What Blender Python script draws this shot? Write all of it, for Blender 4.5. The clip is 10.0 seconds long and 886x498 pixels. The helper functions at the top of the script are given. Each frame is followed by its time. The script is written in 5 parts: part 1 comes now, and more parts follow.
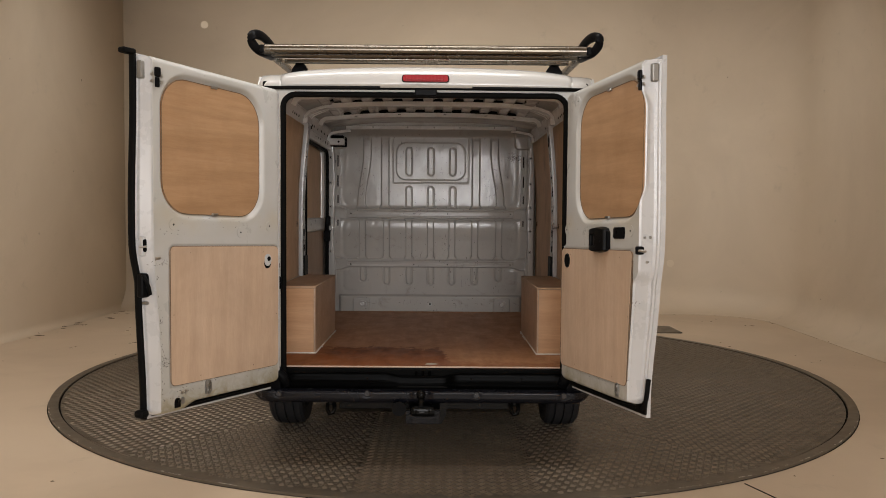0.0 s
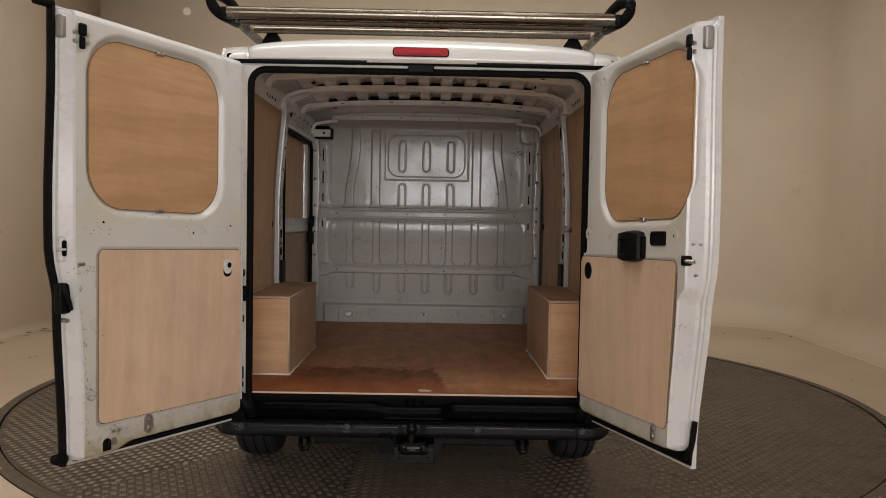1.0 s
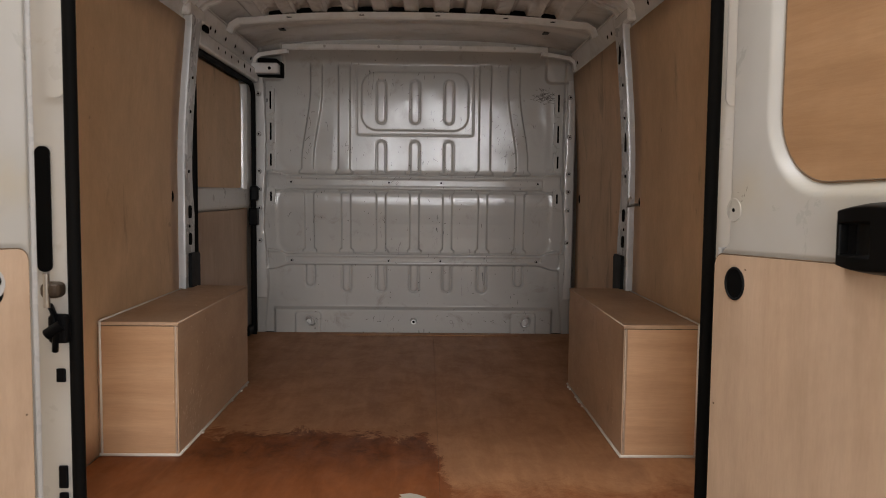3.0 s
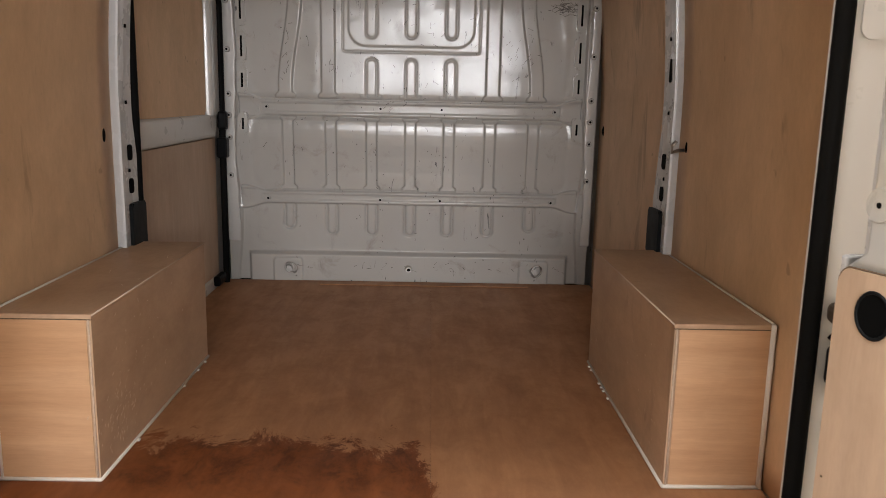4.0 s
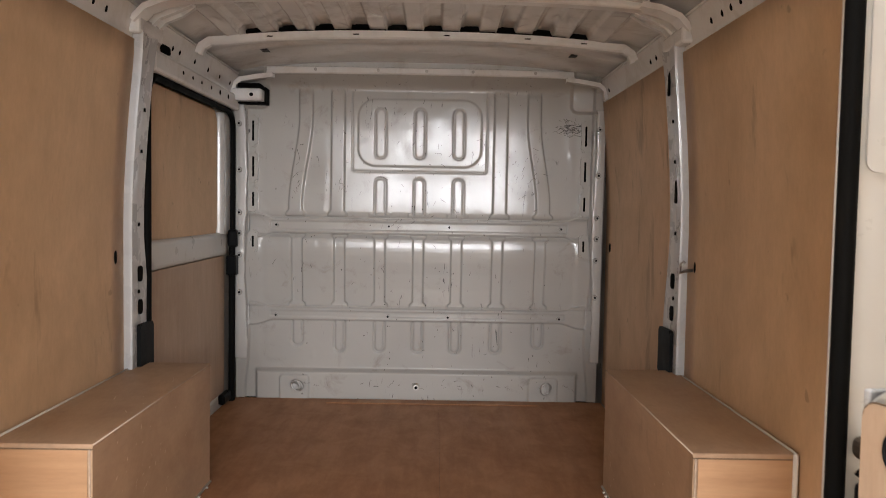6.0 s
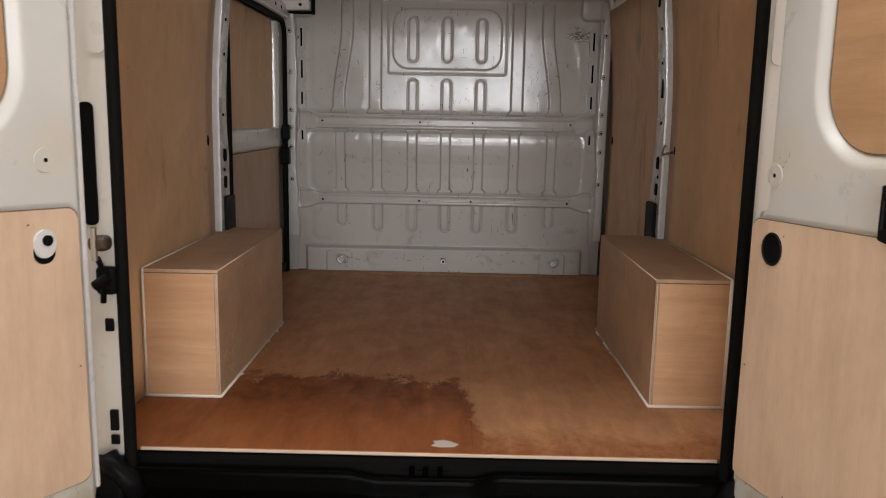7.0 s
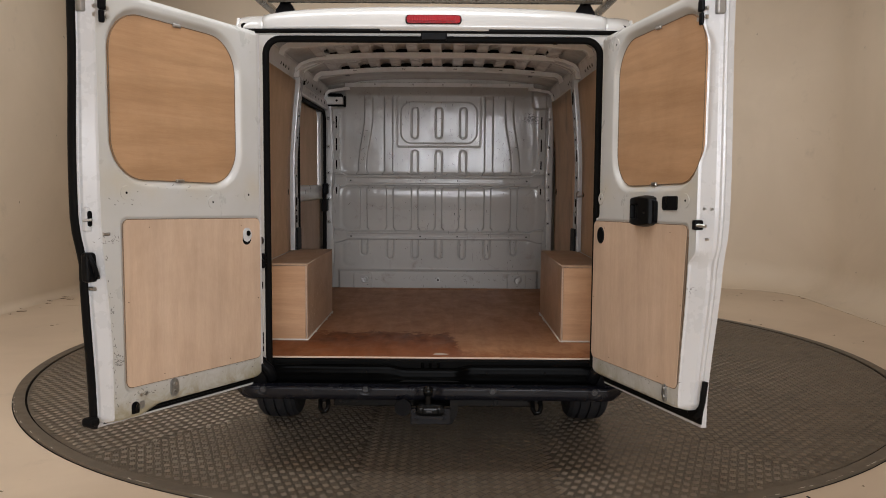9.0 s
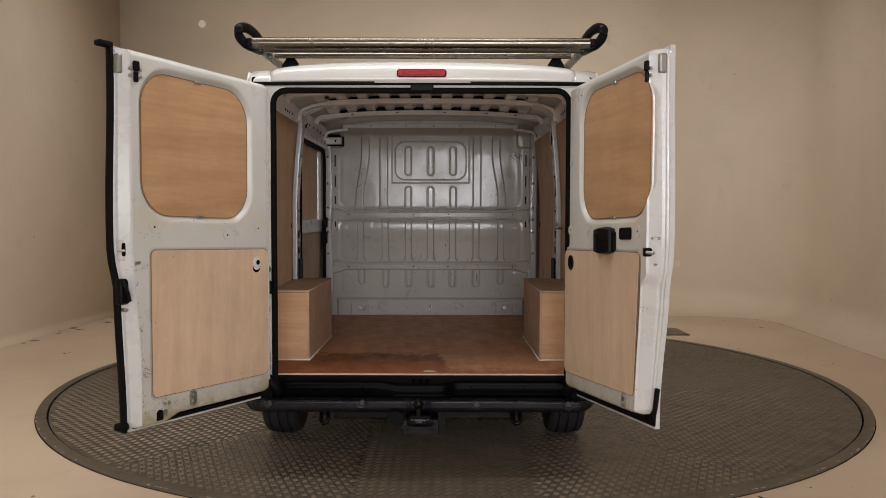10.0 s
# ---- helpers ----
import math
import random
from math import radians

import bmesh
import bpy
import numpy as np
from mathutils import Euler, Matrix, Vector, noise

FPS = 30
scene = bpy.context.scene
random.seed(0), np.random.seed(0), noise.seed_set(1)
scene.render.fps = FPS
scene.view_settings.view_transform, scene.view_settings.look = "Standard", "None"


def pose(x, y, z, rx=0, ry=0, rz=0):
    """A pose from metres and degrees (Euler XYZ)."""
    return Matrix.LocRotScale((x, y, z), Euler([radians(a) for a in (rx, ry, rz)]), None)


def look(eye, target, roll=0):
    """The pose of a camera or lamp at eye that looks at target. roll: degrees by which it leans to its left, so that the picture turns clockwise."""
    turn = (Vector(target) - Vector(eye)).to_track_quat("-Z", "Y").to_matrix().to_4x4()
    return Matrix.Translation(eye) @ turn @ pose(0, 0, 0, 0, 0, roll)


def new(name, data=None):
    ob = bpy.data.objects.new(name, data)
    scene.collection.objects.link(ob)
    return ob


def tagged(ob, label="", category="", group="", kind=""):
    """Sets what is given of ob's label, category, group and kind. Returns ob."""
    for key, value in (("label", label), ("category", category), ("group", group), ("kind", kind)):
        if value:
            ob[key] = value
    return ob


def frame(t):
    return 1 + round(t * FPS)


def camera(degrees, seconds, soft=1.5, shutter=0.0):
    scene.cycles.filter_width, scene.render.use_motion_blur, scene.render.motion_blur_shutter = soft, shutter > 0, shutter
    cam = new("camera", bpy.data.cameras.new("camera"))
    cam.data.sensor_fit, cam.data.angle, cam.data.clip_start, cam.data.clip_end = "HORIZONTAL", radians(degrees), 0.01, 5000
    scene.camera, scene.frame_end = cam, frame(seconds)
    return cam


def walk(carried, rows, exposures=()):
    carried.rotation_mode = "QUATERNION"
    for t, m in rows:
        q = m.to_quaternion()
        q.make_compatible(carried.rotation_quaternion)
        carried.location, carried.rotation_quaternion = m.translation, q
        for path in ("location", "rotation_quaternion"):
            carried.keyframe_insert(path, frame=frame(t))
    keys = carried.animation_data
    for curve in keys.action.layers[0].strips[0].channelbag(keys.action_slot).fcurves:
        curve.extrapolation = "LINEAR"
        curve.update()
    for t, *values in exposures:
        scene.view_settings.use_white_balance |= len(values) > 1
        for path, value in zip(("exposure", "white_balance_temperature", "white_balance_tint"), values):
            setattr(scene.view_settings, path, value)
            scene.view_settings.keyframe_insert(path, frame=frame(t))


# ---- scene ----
cam = camera(58.6, 10.0, soft=0.65, shutter=0.2)
PATH = [
    (0, (0.076, -4.417, 1.442), (0.087, -2.419, 1.354), 0.4),
    (0.5, (0.033, -4.098, 1.444), (0.055, -2.1, 1.362), 0.5),
    (1, (0.073, -3.701, 1.427), (0.096, -1.703, 1.346), 1.0),
    (1.5, (0.045, -3.262, 1.414), (0.069, -1.264, 1.329), 1.1),
    (2, (0.032, -2.819, 1.401), (0.06, -0.821, 1.32), 1.0),
    (2.5, (0.08, -2.362, 1.399), (0.112, -0.364, 1.313), 0.8),
    (2.7, (0.072, -2.155, 1.382), (0.113, -0.157, 1.287), 0.5),
    (4, (0.102, -1.255, 1.508), (0.139, 0.709, 1.131), 1.2),
    (4.5, (0.065, -0.992, 1.512), (0.096, 0.97, 1.125), 1.2),
    (5, (0.063, -0.914, 1.602), (0.08, 1.085, 1.569), 1.0),
    (5.2, (0.063, -0.922, 1.611), (0.081, 1.078, 1.598), 1.0),
    (6.3, (0.097, -1.422, 1.519), (0.114, 0.569, 1.331), 1.0),
    (6.5, (0.085, -1.543, 1.509), (0.094, 0.441, 1.256), 1.0),
    (7, (0.045, -1.899, 1.479), (0.025, 0.073, 1.149), 1.1),
    (7.5, (0.071, -2.438, 1.416), (0.031, -0.461, 1.113), 1.2),
    (8, (0.017, -2.919, 1.432), (0.008, -0.936, 1.176), 1.1),
    (8.5, (0.074, -3.388, 1.436), (0.069, -1.4, 1.211), 0.9),
    (9, (0.06, -3.762, 1.435), (0.054, -1.77, 1.266), 0.4),
    (9.5, (0.11, -4.04, 1.448), (0.108, -2.043, 1.337), 0.3),
    (10, (0.115, -4.221, 1.441), (0.114, -2.223, 1.355), 0.1),
]
EXPOSURES = [(0, -0.51, 6560, 10), (1.5, -0.61, 6430, 10), (2.7, -0.34, 6380, 10), (3.8, 0.24, 6400, 10), (4, 0.4, 6400, 10), (4.5, 0.76, 6450, 10), (5.2, 0.8, 6200, 10),
             (6.3, 0.55, 6350, 10), (7, 0.1, 6330, 10), (7.5, -0.01, 6130, 10), (8, -0.15, 6080, 10), (8.5, -0.21, 6110, 10), (9, -0.32, 6160, 10), (10, -0.44, 6330, 10)]
walk(cam, [(t, look(eye, target, roll)) for t, eye, target, roll in PATH], EXPOSURES)

# ---- light ----
world = bpy.data.worlds.new("booth_world")
world.use_nodes = True
world.node_tree.nodes["Background"].inputs[0].default_value = (0.5, 0.47, 0.42, 1)
world.node_tree.nodes["Background"].inputs[1].default_value = 0.05
scene.world = world


WARM = (1, 0.99, 0.98)


def area_lamp(name, eye, target, sx, sy, watts, colour=(1, 0.95, 0.9)):
    data = bpy.data.lights.new(name, "AREA")
    data.shape, data.size, data.size_y, data.energy, data.color = "RECTANGLE", sx, sy, watts, colour
    ob = new(name, data)
    ob.matrix_world = look(eye, target)
    return ob


for sx in (-2.6, 2.6):
    area_lamp("ceiling_strip_lamp", (sx, -0.5, 4.4), (-4.0 if sx < 0 else 2.08, -0.5, 0), 0.5, 7.0, 155 if sx < 0 else 48, WARM)
# Unseen lamp added only to even out the far booth wall.
area_lamp("ceiling_front_lamp", (0, 4.6, 4.4), (0, 7.5, 1.1), 8.0, 1.0, 112, WARM)
# Unseen fill lamp added to brighten the bay; bank below follows the bulkhead's reflections.
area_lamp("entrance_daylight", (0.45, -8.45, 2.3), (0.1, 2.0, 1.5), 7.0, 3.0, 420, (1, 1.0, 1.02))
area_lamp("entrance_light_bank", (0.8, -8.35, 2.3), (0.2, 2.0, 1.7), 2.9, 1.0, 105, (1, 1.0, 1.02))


# ---- materials ----
def nodes_of(name):
    m = bpy.data.materials.new(name)
    m.use_nodes = True
    return m, m.node_tree, m.node_tree.nodes["Principled BSDF"]


def link(tree, a, b):
    tree.links.new(a, b)


def coords(tree, scale=(1, 1, 1), where="Object", rot=(0, 0, 0)):
    tc = tree.nodes.new("ShaderNodeTexCoord")
    mp = tree.nodes.new("ShaderNodeMapping")
    mp.inputs["Scale"].default_value = scale
    mp.inputs["Rotation"].default_value = rot
    link(tree, tc.outputs[where], mp.inputs[0])
    return mp.outputs[0]


def noise_tex(tree, vec, scale, detail=4, rough=0.55, dist=0.0):
    n = tree.nodes.new("ShaderNodeTexNoise")
    n.inputs["Scale"].default_value, n.inputs["Detail"].default_value = scale, detail
    n.inputs["Roughness"].default_value, n.inputs["Distortion"].default_value = rough, dist
    link(tree, vec, n.inputs["Vector"])
    return n.outputs[0]


def ramp(tree, fac, stops):
    r = tree.nodes.new("ShaderNodeValToRGB")
    while len(r.color_ramp.elements) < len(stops):
        r.color_ramp.elements.new(0.5)
    for e, (p, c) in zip(r.color_ramp.elements, stops):
        e.position, e.color = p, (*c, 1) if len(c) == 3 else c
    link(tree, fac, r.inputs[0])
    return r.outputs[0]


def mix(tree, fac, a, b, mode="MIX"):
    m = tree.nodes.new("ShaderNodeMix")
    m.data_type, m.blend_type = "RGBA", mode
    for sock, v in ((m.inputs[0], fac), (m.inputs[6], a), (m.inputs[7], b)):
        if isinstance(v, (int, float)):
            sock.default_value = v
        elif isinstance(v, tuple):
            sock.default_value = (*v, 1)
        else:
            link(tree, v, sock)
    return m.outputs[2]


def maths(tree, op, a, b=0.0, clamp=False):
    m = tree.nodes.new("ShaderNodeMath")
    m.operation, m.use_clamp = op, clamp
    for sock, v in zip(m.inputs, (a, b)):
        if isinstance(v, (int, float)):
            sock.default_value = v
        else:
            link(tree, v, sock)
    return m.outputs[0]


def bump(tree, bsdf, height, strength=0.2, dist=0.002):
    b = tree.nodes.new("ShaderNodeBump")
    b.inputs["Strength"].default_value, b.inputs["Distance"].default_value = strength, dist
    link(tree, height, b.inputs["Height"])
    link(tree, b.outputs[0], bsdf.inputs["Normal"])


def grey(v):
    return (v, v, v)


def paint(name, base, rough=0.35, coat=0.0, dirt=0.0, dirt_colour=(0.25, 0.2, 0.14), metal=0.0, scratches=0.0, bumpy=0.05, dirt_at=0.58, spec=0.5, wavy=0.0):
    """Painted or moulded surface: soft large variation, specks of dirt, scuffs, fine relief."""
    m, t, b = nodes_of(name)
    v = coords(t)
    big = noise_tex(t, v, 1.7, 3)
    col = ramp(t, big, [(0.3, tuple(c * 0.93 for c in base)), (0.7, tuple(min(1, c * 1.05) for c in base))])
    if dirt:
        d = noise_tex(t, v, 6.0, 8, 0.7, 0.5)
        d = ramp(t, d, [(dirt_at, grey(0.0)), (dirt_at + 0.16, grey(dirt))])
        col = mix(t, d, col, dirt_colour)
    if scratches:
        vs = coords(t, (9, 9, 1.6), rot=(0.25, 0.5, 0.1))
        s = noise_tex(t, vs, 5.0, 5, 0.6, 1.2)
        s = ramp(t, s, [(0.655, grey(0.0)), (0.69, grey(scratches))])
        area = ramp(t, noise_tex(t, v, 2.3, 2), [(0.45, grey(0.0)), (0.6, grey(1.0))])
        col = mix(t, maths(t, "MULTIPLY", s, area), col, (0.05, 0.05, 0.05))
    link(t, col, b.inputs["Base Color"])
    rv = noise_tex(t, v, 11.0, 5, 0.6)
    link(t, ramp(t, rv, [(0.3, grey(max(0.03, rough - 0.07))), (0.75, grey(rough + 0.1))]), b.inputs["Roughness"])
    b.inputs["Metallic"].default_value = metal
    b.inputs["Specular IOR Level"].default_value = spec
    b.inputs["Coat Weight"].default_value = coat
    b.inputs["Coat Roughness"].default_value = 0.08
    if wavy:
        fine = maths(t, "MULTIPLY", noise_tex(t, v, 45.0, 4, 0.6), bumpy * 0.003)
        bump(t, b, maths(t, "ADD", fine, maths(t, "MULTIPLY", noise_tex(t, v, 8.0, 3, 0.5, 0.4), wavy)), 1.0, 1.0)
    elif bumpy:
        bump(t, b, noise_tex(t, v, 45.0, 4, 0.6), bumpy, 0.003)
    return m


def plywood(name, light, dark, stretch, rough=0.5, figure=1.0, knots=0.0, spec=0.35, knot_at=0.6):
    """Rotary-cut veneer: broad wandering figure along one axis, faint streaks and pores, a few dark marks."""
    m, t, b = nodes_of(name)
    mid = tuple((a + c) / 2 for a, c in zip(light, dark))
    w = noise_tex(t, coords(t, stretch), 0.9, 4, 0.55, 2.2)
    col = ramp(t, w, [(0.3, dark), (0.48, mid), (0.66, light)])
    bands = t.nodes.new("ShaderNodeTexWave")
    bands.wave_type, bands.bands_direction = "BANDS", "DIAGONAL"
    bands.inputs["Scale"].default_value, bands.inputs["Distortion"].default_value = 0.8, 9.0
    bands.inputs["Detail"].default_value, bands.inputs["Detail Scale"].default_value = 3.0, 0.8
    link(t, coords(t, stretch), bands.inputs["Vector"])
    col = mix(t, maths(t, "MULTIPLY", ramp(t, bands.outputs[1], [(0.55, grey(0.0)), (0.95, grey(1.0))]), 0.28 * figure), col, tuple(c * 0.8 for c in dark))
    streak = noise_tex(t, coords(t, tuple(q * 7 for q in stretch)), 1.3, 4, 0.6)
    col = mix(t, 0.21, col, ramp(t, streak, [(0.35, tuple(c * 0.75 for c in dark)), (0.65, tuple(min(1, c * 1.12) for c in light))]))
    fine = noise_tex(t, coords(t, tuple(q * 26 for q in stretch)), 2.2, 5, 0.7)
    col = mix(t, 0.13, col, ramp(t, fine, [(0.3, tuple(c * 0.6 for c in dark)), (0.6, light)]))
    patch = noise_tex(t, coords(t), 2.1, 5, 0.65, 0.5)
    col = mix(t, ramp(t, patch, [(0.43, grey(0.0)), (0.72, grey(0.45))]), col, tuple(c * 0.72 for c in dark))
    if knots:
        k = noise_tex(t, coords(t, (2.2, 2.2, 0.7)), 2.9, 4, 0.65, 0.7)
        col = mix(t, ramp(t, k, [(knot_at, grey(0.0)), (knot_at + 0.12, grey(knots))]), col, tuple(c * 0.42 for c in dark))
        dots = noise_tex(t, coords(t), 15.0, 2, 0.5)
        col = mix(t, ramp(t, dots, [(0.74, grey(0.0)), (0.78, grey(knots))]), col, tuple(c * 0.45 for c in dark))
    link(t, col, b.inputs["Base Color"])
    link(t, ramp(t, patch, [(0.2, grey(rough - 0.1)), (0.8, grey(rough + 0.14))]), b.inputs["Roughness"])
    b.inputs["Specular IOR Level"].default_value = spec
    bump(t, b, fine, 0.1, 0.0015)
    return m


WHITE = paint("white_body_paint", (0.558, 0.549, 0.521), 0.32, 0.2, 0.6, (0.279, 0.233, 0.158), bumpy=0.03, dirt_at=0.62)


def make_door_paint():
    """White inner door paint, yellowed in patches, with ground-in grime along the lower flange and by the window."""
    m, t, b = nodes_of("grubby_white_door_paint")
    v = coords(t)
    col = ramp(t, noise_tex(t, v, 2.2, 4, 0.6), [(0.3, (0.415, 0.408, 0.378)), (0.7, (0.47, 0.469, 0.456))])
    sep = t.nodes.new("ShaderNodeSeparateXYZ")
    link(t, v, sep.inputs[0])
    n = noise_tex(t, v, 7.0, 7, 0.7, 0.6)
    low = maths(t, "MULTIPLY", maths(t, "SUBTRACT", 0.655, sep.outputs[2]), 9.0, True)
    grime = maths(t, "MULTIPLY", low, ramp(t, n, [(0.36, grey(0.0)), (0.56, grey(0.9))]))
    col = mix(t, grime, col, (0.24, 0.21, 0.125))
    yellow = maths(t, "MULTIPLY", maths(t, "SUBTRACT", 0.09, maths(t, "ABSOLUTE", maths(t, "SUBTRACT", sep.outputs[2], 1.41))), 14.0, True)
    col = mix(t, maths(t, "MULTIPLY", yellow, ramp(t, noise_tex(t, v, 3.5, 4), [(0.4, grey(0.0)), (0.7, grey(0.5))])), col, (0.45, 0.36, 0.2))
    chips = ramp(t, noise_tex(t, coords(t, (1, 1, 0.7)), 34.0, 3, 0.6), [(0.7, grey(0.0)), (0.73, grey(0.8))])
    col = mix(t, maths(t, "MULTIPLY", chips, ramp(t, noise_tex(t, v, 3.0, 2), [(0.5, grey(0.0)), (0.62, grey(1.0))])), col, (0.14, 0.12, 0.1))
    link(t, col, b.inputs["Base Color"])
    link(t, ramp(t, n, [(0.3, grey(0.24)), (0.75, grey(0.46))]), b.inputs["Roughness"])
    bump(t, b, noise_tex(t, v, 40.0, 4), 0.03, 0.003)
    return m


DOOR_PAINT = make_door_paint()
ROOF_WHITE = paint("white_roof_paint", (0.5, 0.487, 0.462), 0.2, 0.5, 0.3, (0.372, 0.326, 0.26), bumpy=0.02, dirt_at=0.68)
WHITE_EDGE = paint("white_door_edge_paint", (0.515, 0.52, 0.525), 0.28, 0.3, 0.3, (0.279, 0.26, 0.223), bumpy=0.02, dirt_at=0.7)
GREY_PAINT = paint("grey_bulkhead_paint", (0.425, 0.408, 0.378), 0.145, 0.0, 0.5, (0.2, 0.165, 0.125), scratches=0.9, bumpy=0.03, dirt_at=0.57, spec=0.42, wavy=0.0013)
RIB_PAINT = paint("primer_grey_paint", (0.8, 0.795, 0.785), 0.14, 0.0, 0.35, (0.5, 0.45, 0.38), bumpy=0.04, dirt_at=0.5, spec=0.6)
ROOF_PAINT = paint("roof_skin_primer", (0.7, 0.685, 0.665), 0.12, 0.0, 0.5, (0.42, 0.375, 0.32), bumpy=0.05, dirt_at=0.5, spec=0.8)
BLACK = paint("black_plastic", (0.0055, 0.0055, 0.006), 0.32, 0.0, 0.3, (0.009, 0.008, 0.008), bumpy=0.06, dirt_at=0.64, spec=0.05)
GLOSS_BLACK = paint("black_gloss_sill", (0.001, 0.001, 0.001), 0.15, 0.0, 0.4, (0.004, 0.0036, 0.0034), bumpy=0.1, dirt_at=0.6, spec=0.02)
DULL = paint("dull_bolt_steel", (0.045, 0.045, 0.047), 0.4, metal=0.7)
BUMPER = paint("black_bumper_plastic", (0.004, 0.0042, 0.0065), 0.24, 0.0, 0.3, (0.005, 0.005, 0.006), bumpy=0.06, dirt_at=0.64, spec=0.23)
RUBBER = paint("black_rubber", (0.007, 0.0068, 0.0065), 0.5, 0.0, 0.3, (0.009, 0.008, 0.007), bumpy=0.15, spec=0.02)
TYRE = paint("tyre_rubber", (0.026, 0.025, 0.026), 0.65, 0.0, 0.5, (0.028, 0.025, 0.022), bumpy=0.2, spec=0.15)
DARK = paint("dark_cavity", (0.004, 0.004, 0.004), 0.8, bumpy=0, spec=0.05)
STEEL = paint("zinc_plated_steel", (0.45, 0.44, 0.42), 0.35, 0.0, 0.4, (0.15, 0.13, 0.1), metal=1.0, bumpy=0.08)
ALU = paint("brushed_aluminium", (0.14, 0.123, 0.1), 0.24, metal=1.0, bumpy=0)
GREY_PLASTIC = paint("charcoal_plastic", (0.008, 0.0085, 0.009), 0.5, bumpy=0.1, spec=0.1)
RIM = paint("painted_wheel_steel", (0.2, 0.2, 0.2), 0.4, metal=0.6)
CAST = paint("painted_tow_steel", (0.003, 0.003, 0.003), 0.2, 0.0, 0.4, (0.008, 0.007, 0.006), bumpy=0.2, spec=0.14)

PLY_WINDOW = plywood("orange_plywood_veneer", (0.43, 0.266, 0.147), (0.337, 0.191, 0.094), (0.45, 0.45, 5.5), 0.42, 1.5)
PLY_DOOR = plywood("pale_plywood_veneer", (0.549, 0.41, 0.302), (0.486, 0.347, 0.239), (3.4, 3.4, 0.5), 0.5, 1.0)
PLY_WALL = plywood("wall_plywood_veneer", (0.71, 0.495, 0.312), (0.6, 0.405, 0.245), (1.3, 1.3, 0.6), 0.55, 0.7, knots=0.5, knot_at=0.62)
PLY_KNOT = plywood("knotty_plywood_veneer", (0.72, 0.51, 0.335), (0.63, 0.435, 0.275), (1.3, 1.3, 0.6), 0.55, 0.45, knots=0.55, knot_at=0.58)
PLY_BOX = plywood("box_plywood_veneer", (0.62, 0.392, 0.23), (0.49, 0.285, 0.15), (0.4, 0.4, 5.0), 0.5, 0.8)
PLY_SIDE = plywood("box_side_plywood_veneer", (0.56, 0.39, 0.262), (0.45, 0.3, 0.192), (1.6, 0.6, 1.6), 0.5, 1.0, knots=0.3)
RAW_EDGE = plywood("raw_plywood_edge", (0.64, 0.51, 0.4), (0.48, 0.36, 0.27), (1, 1, 30), 0.7)


def make_floor_ply():
    """Varnished floor ply, worn dull inside, with the varnish darker and wet-stained by the doors."""
    m, t, b = nodes_of("varnished_floor_plywood")
    v = coords(t)
    grain = noise_tex(t, coords(t, (6, 1.1, 1)), 2.6, 6, 0.65, 0.35)
    col = ramp(t, grain, [(0.3, (0.335, 0.16, 0.076)), (0.7, (0.455, 0.24, 0.12))])
    mott = noise_tex(t, coords(t, (1.6, 1.0, 1)), 5.0, 7, 0.7, 0.3)
    col = mix(t, ramp(t, mott, [(0.42, grey(0.0)), (0.7, grey(0.5))]), col, (0.23, 0.115, 0.068))
    sep = t.nodes.new("ShaderNodeSeparateXYZ")
    link(t, v, sep.inputs[0])
    warp = maths(t, "MULTIPLY", maths(t, "SUBTRACT", noise_tex(t, v, 5.5, 10, 0.85, 0.6), 0.5), 0.9)
    yy = maths(t, "ADD", sep.outputs[1], warp)
    left = maths(t, "MULTIPLY", maths(t, "SUBTRACT", 0.15, maths(t, "ADD", sep.outputs[0], maths(t, "MULTIPLY", warp, 0.12))), 14.0, True)
    edge = maths(t, "ADD", 0.4, maths(t, "MULTIPLY", left, 0.44))
    inside = maths(t, "SUBTRACT", edge, yy)
    fresh = ramp(t, grain, [(0.3, (0.165, 0.052, 0.016)), (0.7, (0.26, 0.09, 0.031))])
    col = mix(t, maths(t, "MULTIPLY", inside, maths(t, "ADD", 4.0, maths(t, "MULTIPLY", left, 14.0)), True), col, fresh)
    rim = maths(t, "MULTIPLY", maths(t, "MULTIPLY", inside, 26.0, True), maths(t, "MULTIPLY", maths(t, "SUBTRACT", 0.46, inside), 3.2, True))
    middle = maths(t, "MULTIPLY", maths(t, "SUBTRACT", 0.54, maths(t, "ABSOLUTE", maths(t, "ADD", maths(t, "ADD", sep.outputs[0], warp), 0.17))), 6.0, True)
    rim = maths(t, "MULTIPLY", maths(t, "MULTIPLY", rim, left), middle)
    col = mix(t, maths(t, "MULTIPLY", rim, ramp(t, noise_tex(t, coords(t, (1.4, 0.9, 1)), 9.0, 8, 0.75, 0.4), [(0.4, grey(1.0)), (0.58, grey(0.15))])), col, (0.1, 0.031, 0.012))
    link(t, col, b.inputs["Base Color"])
    link(t, ramp(t, mott, [(0.3, grey(0.4)), (0.7, grey(0.62))]), b.inputs["Roughness"])
    b.inputs["Specular IOR Level"].default_value = 0.13
    bump(t, b, grain, 0.1, 0.002)
    return m


FLOOR_PLY = make_floor_ply()


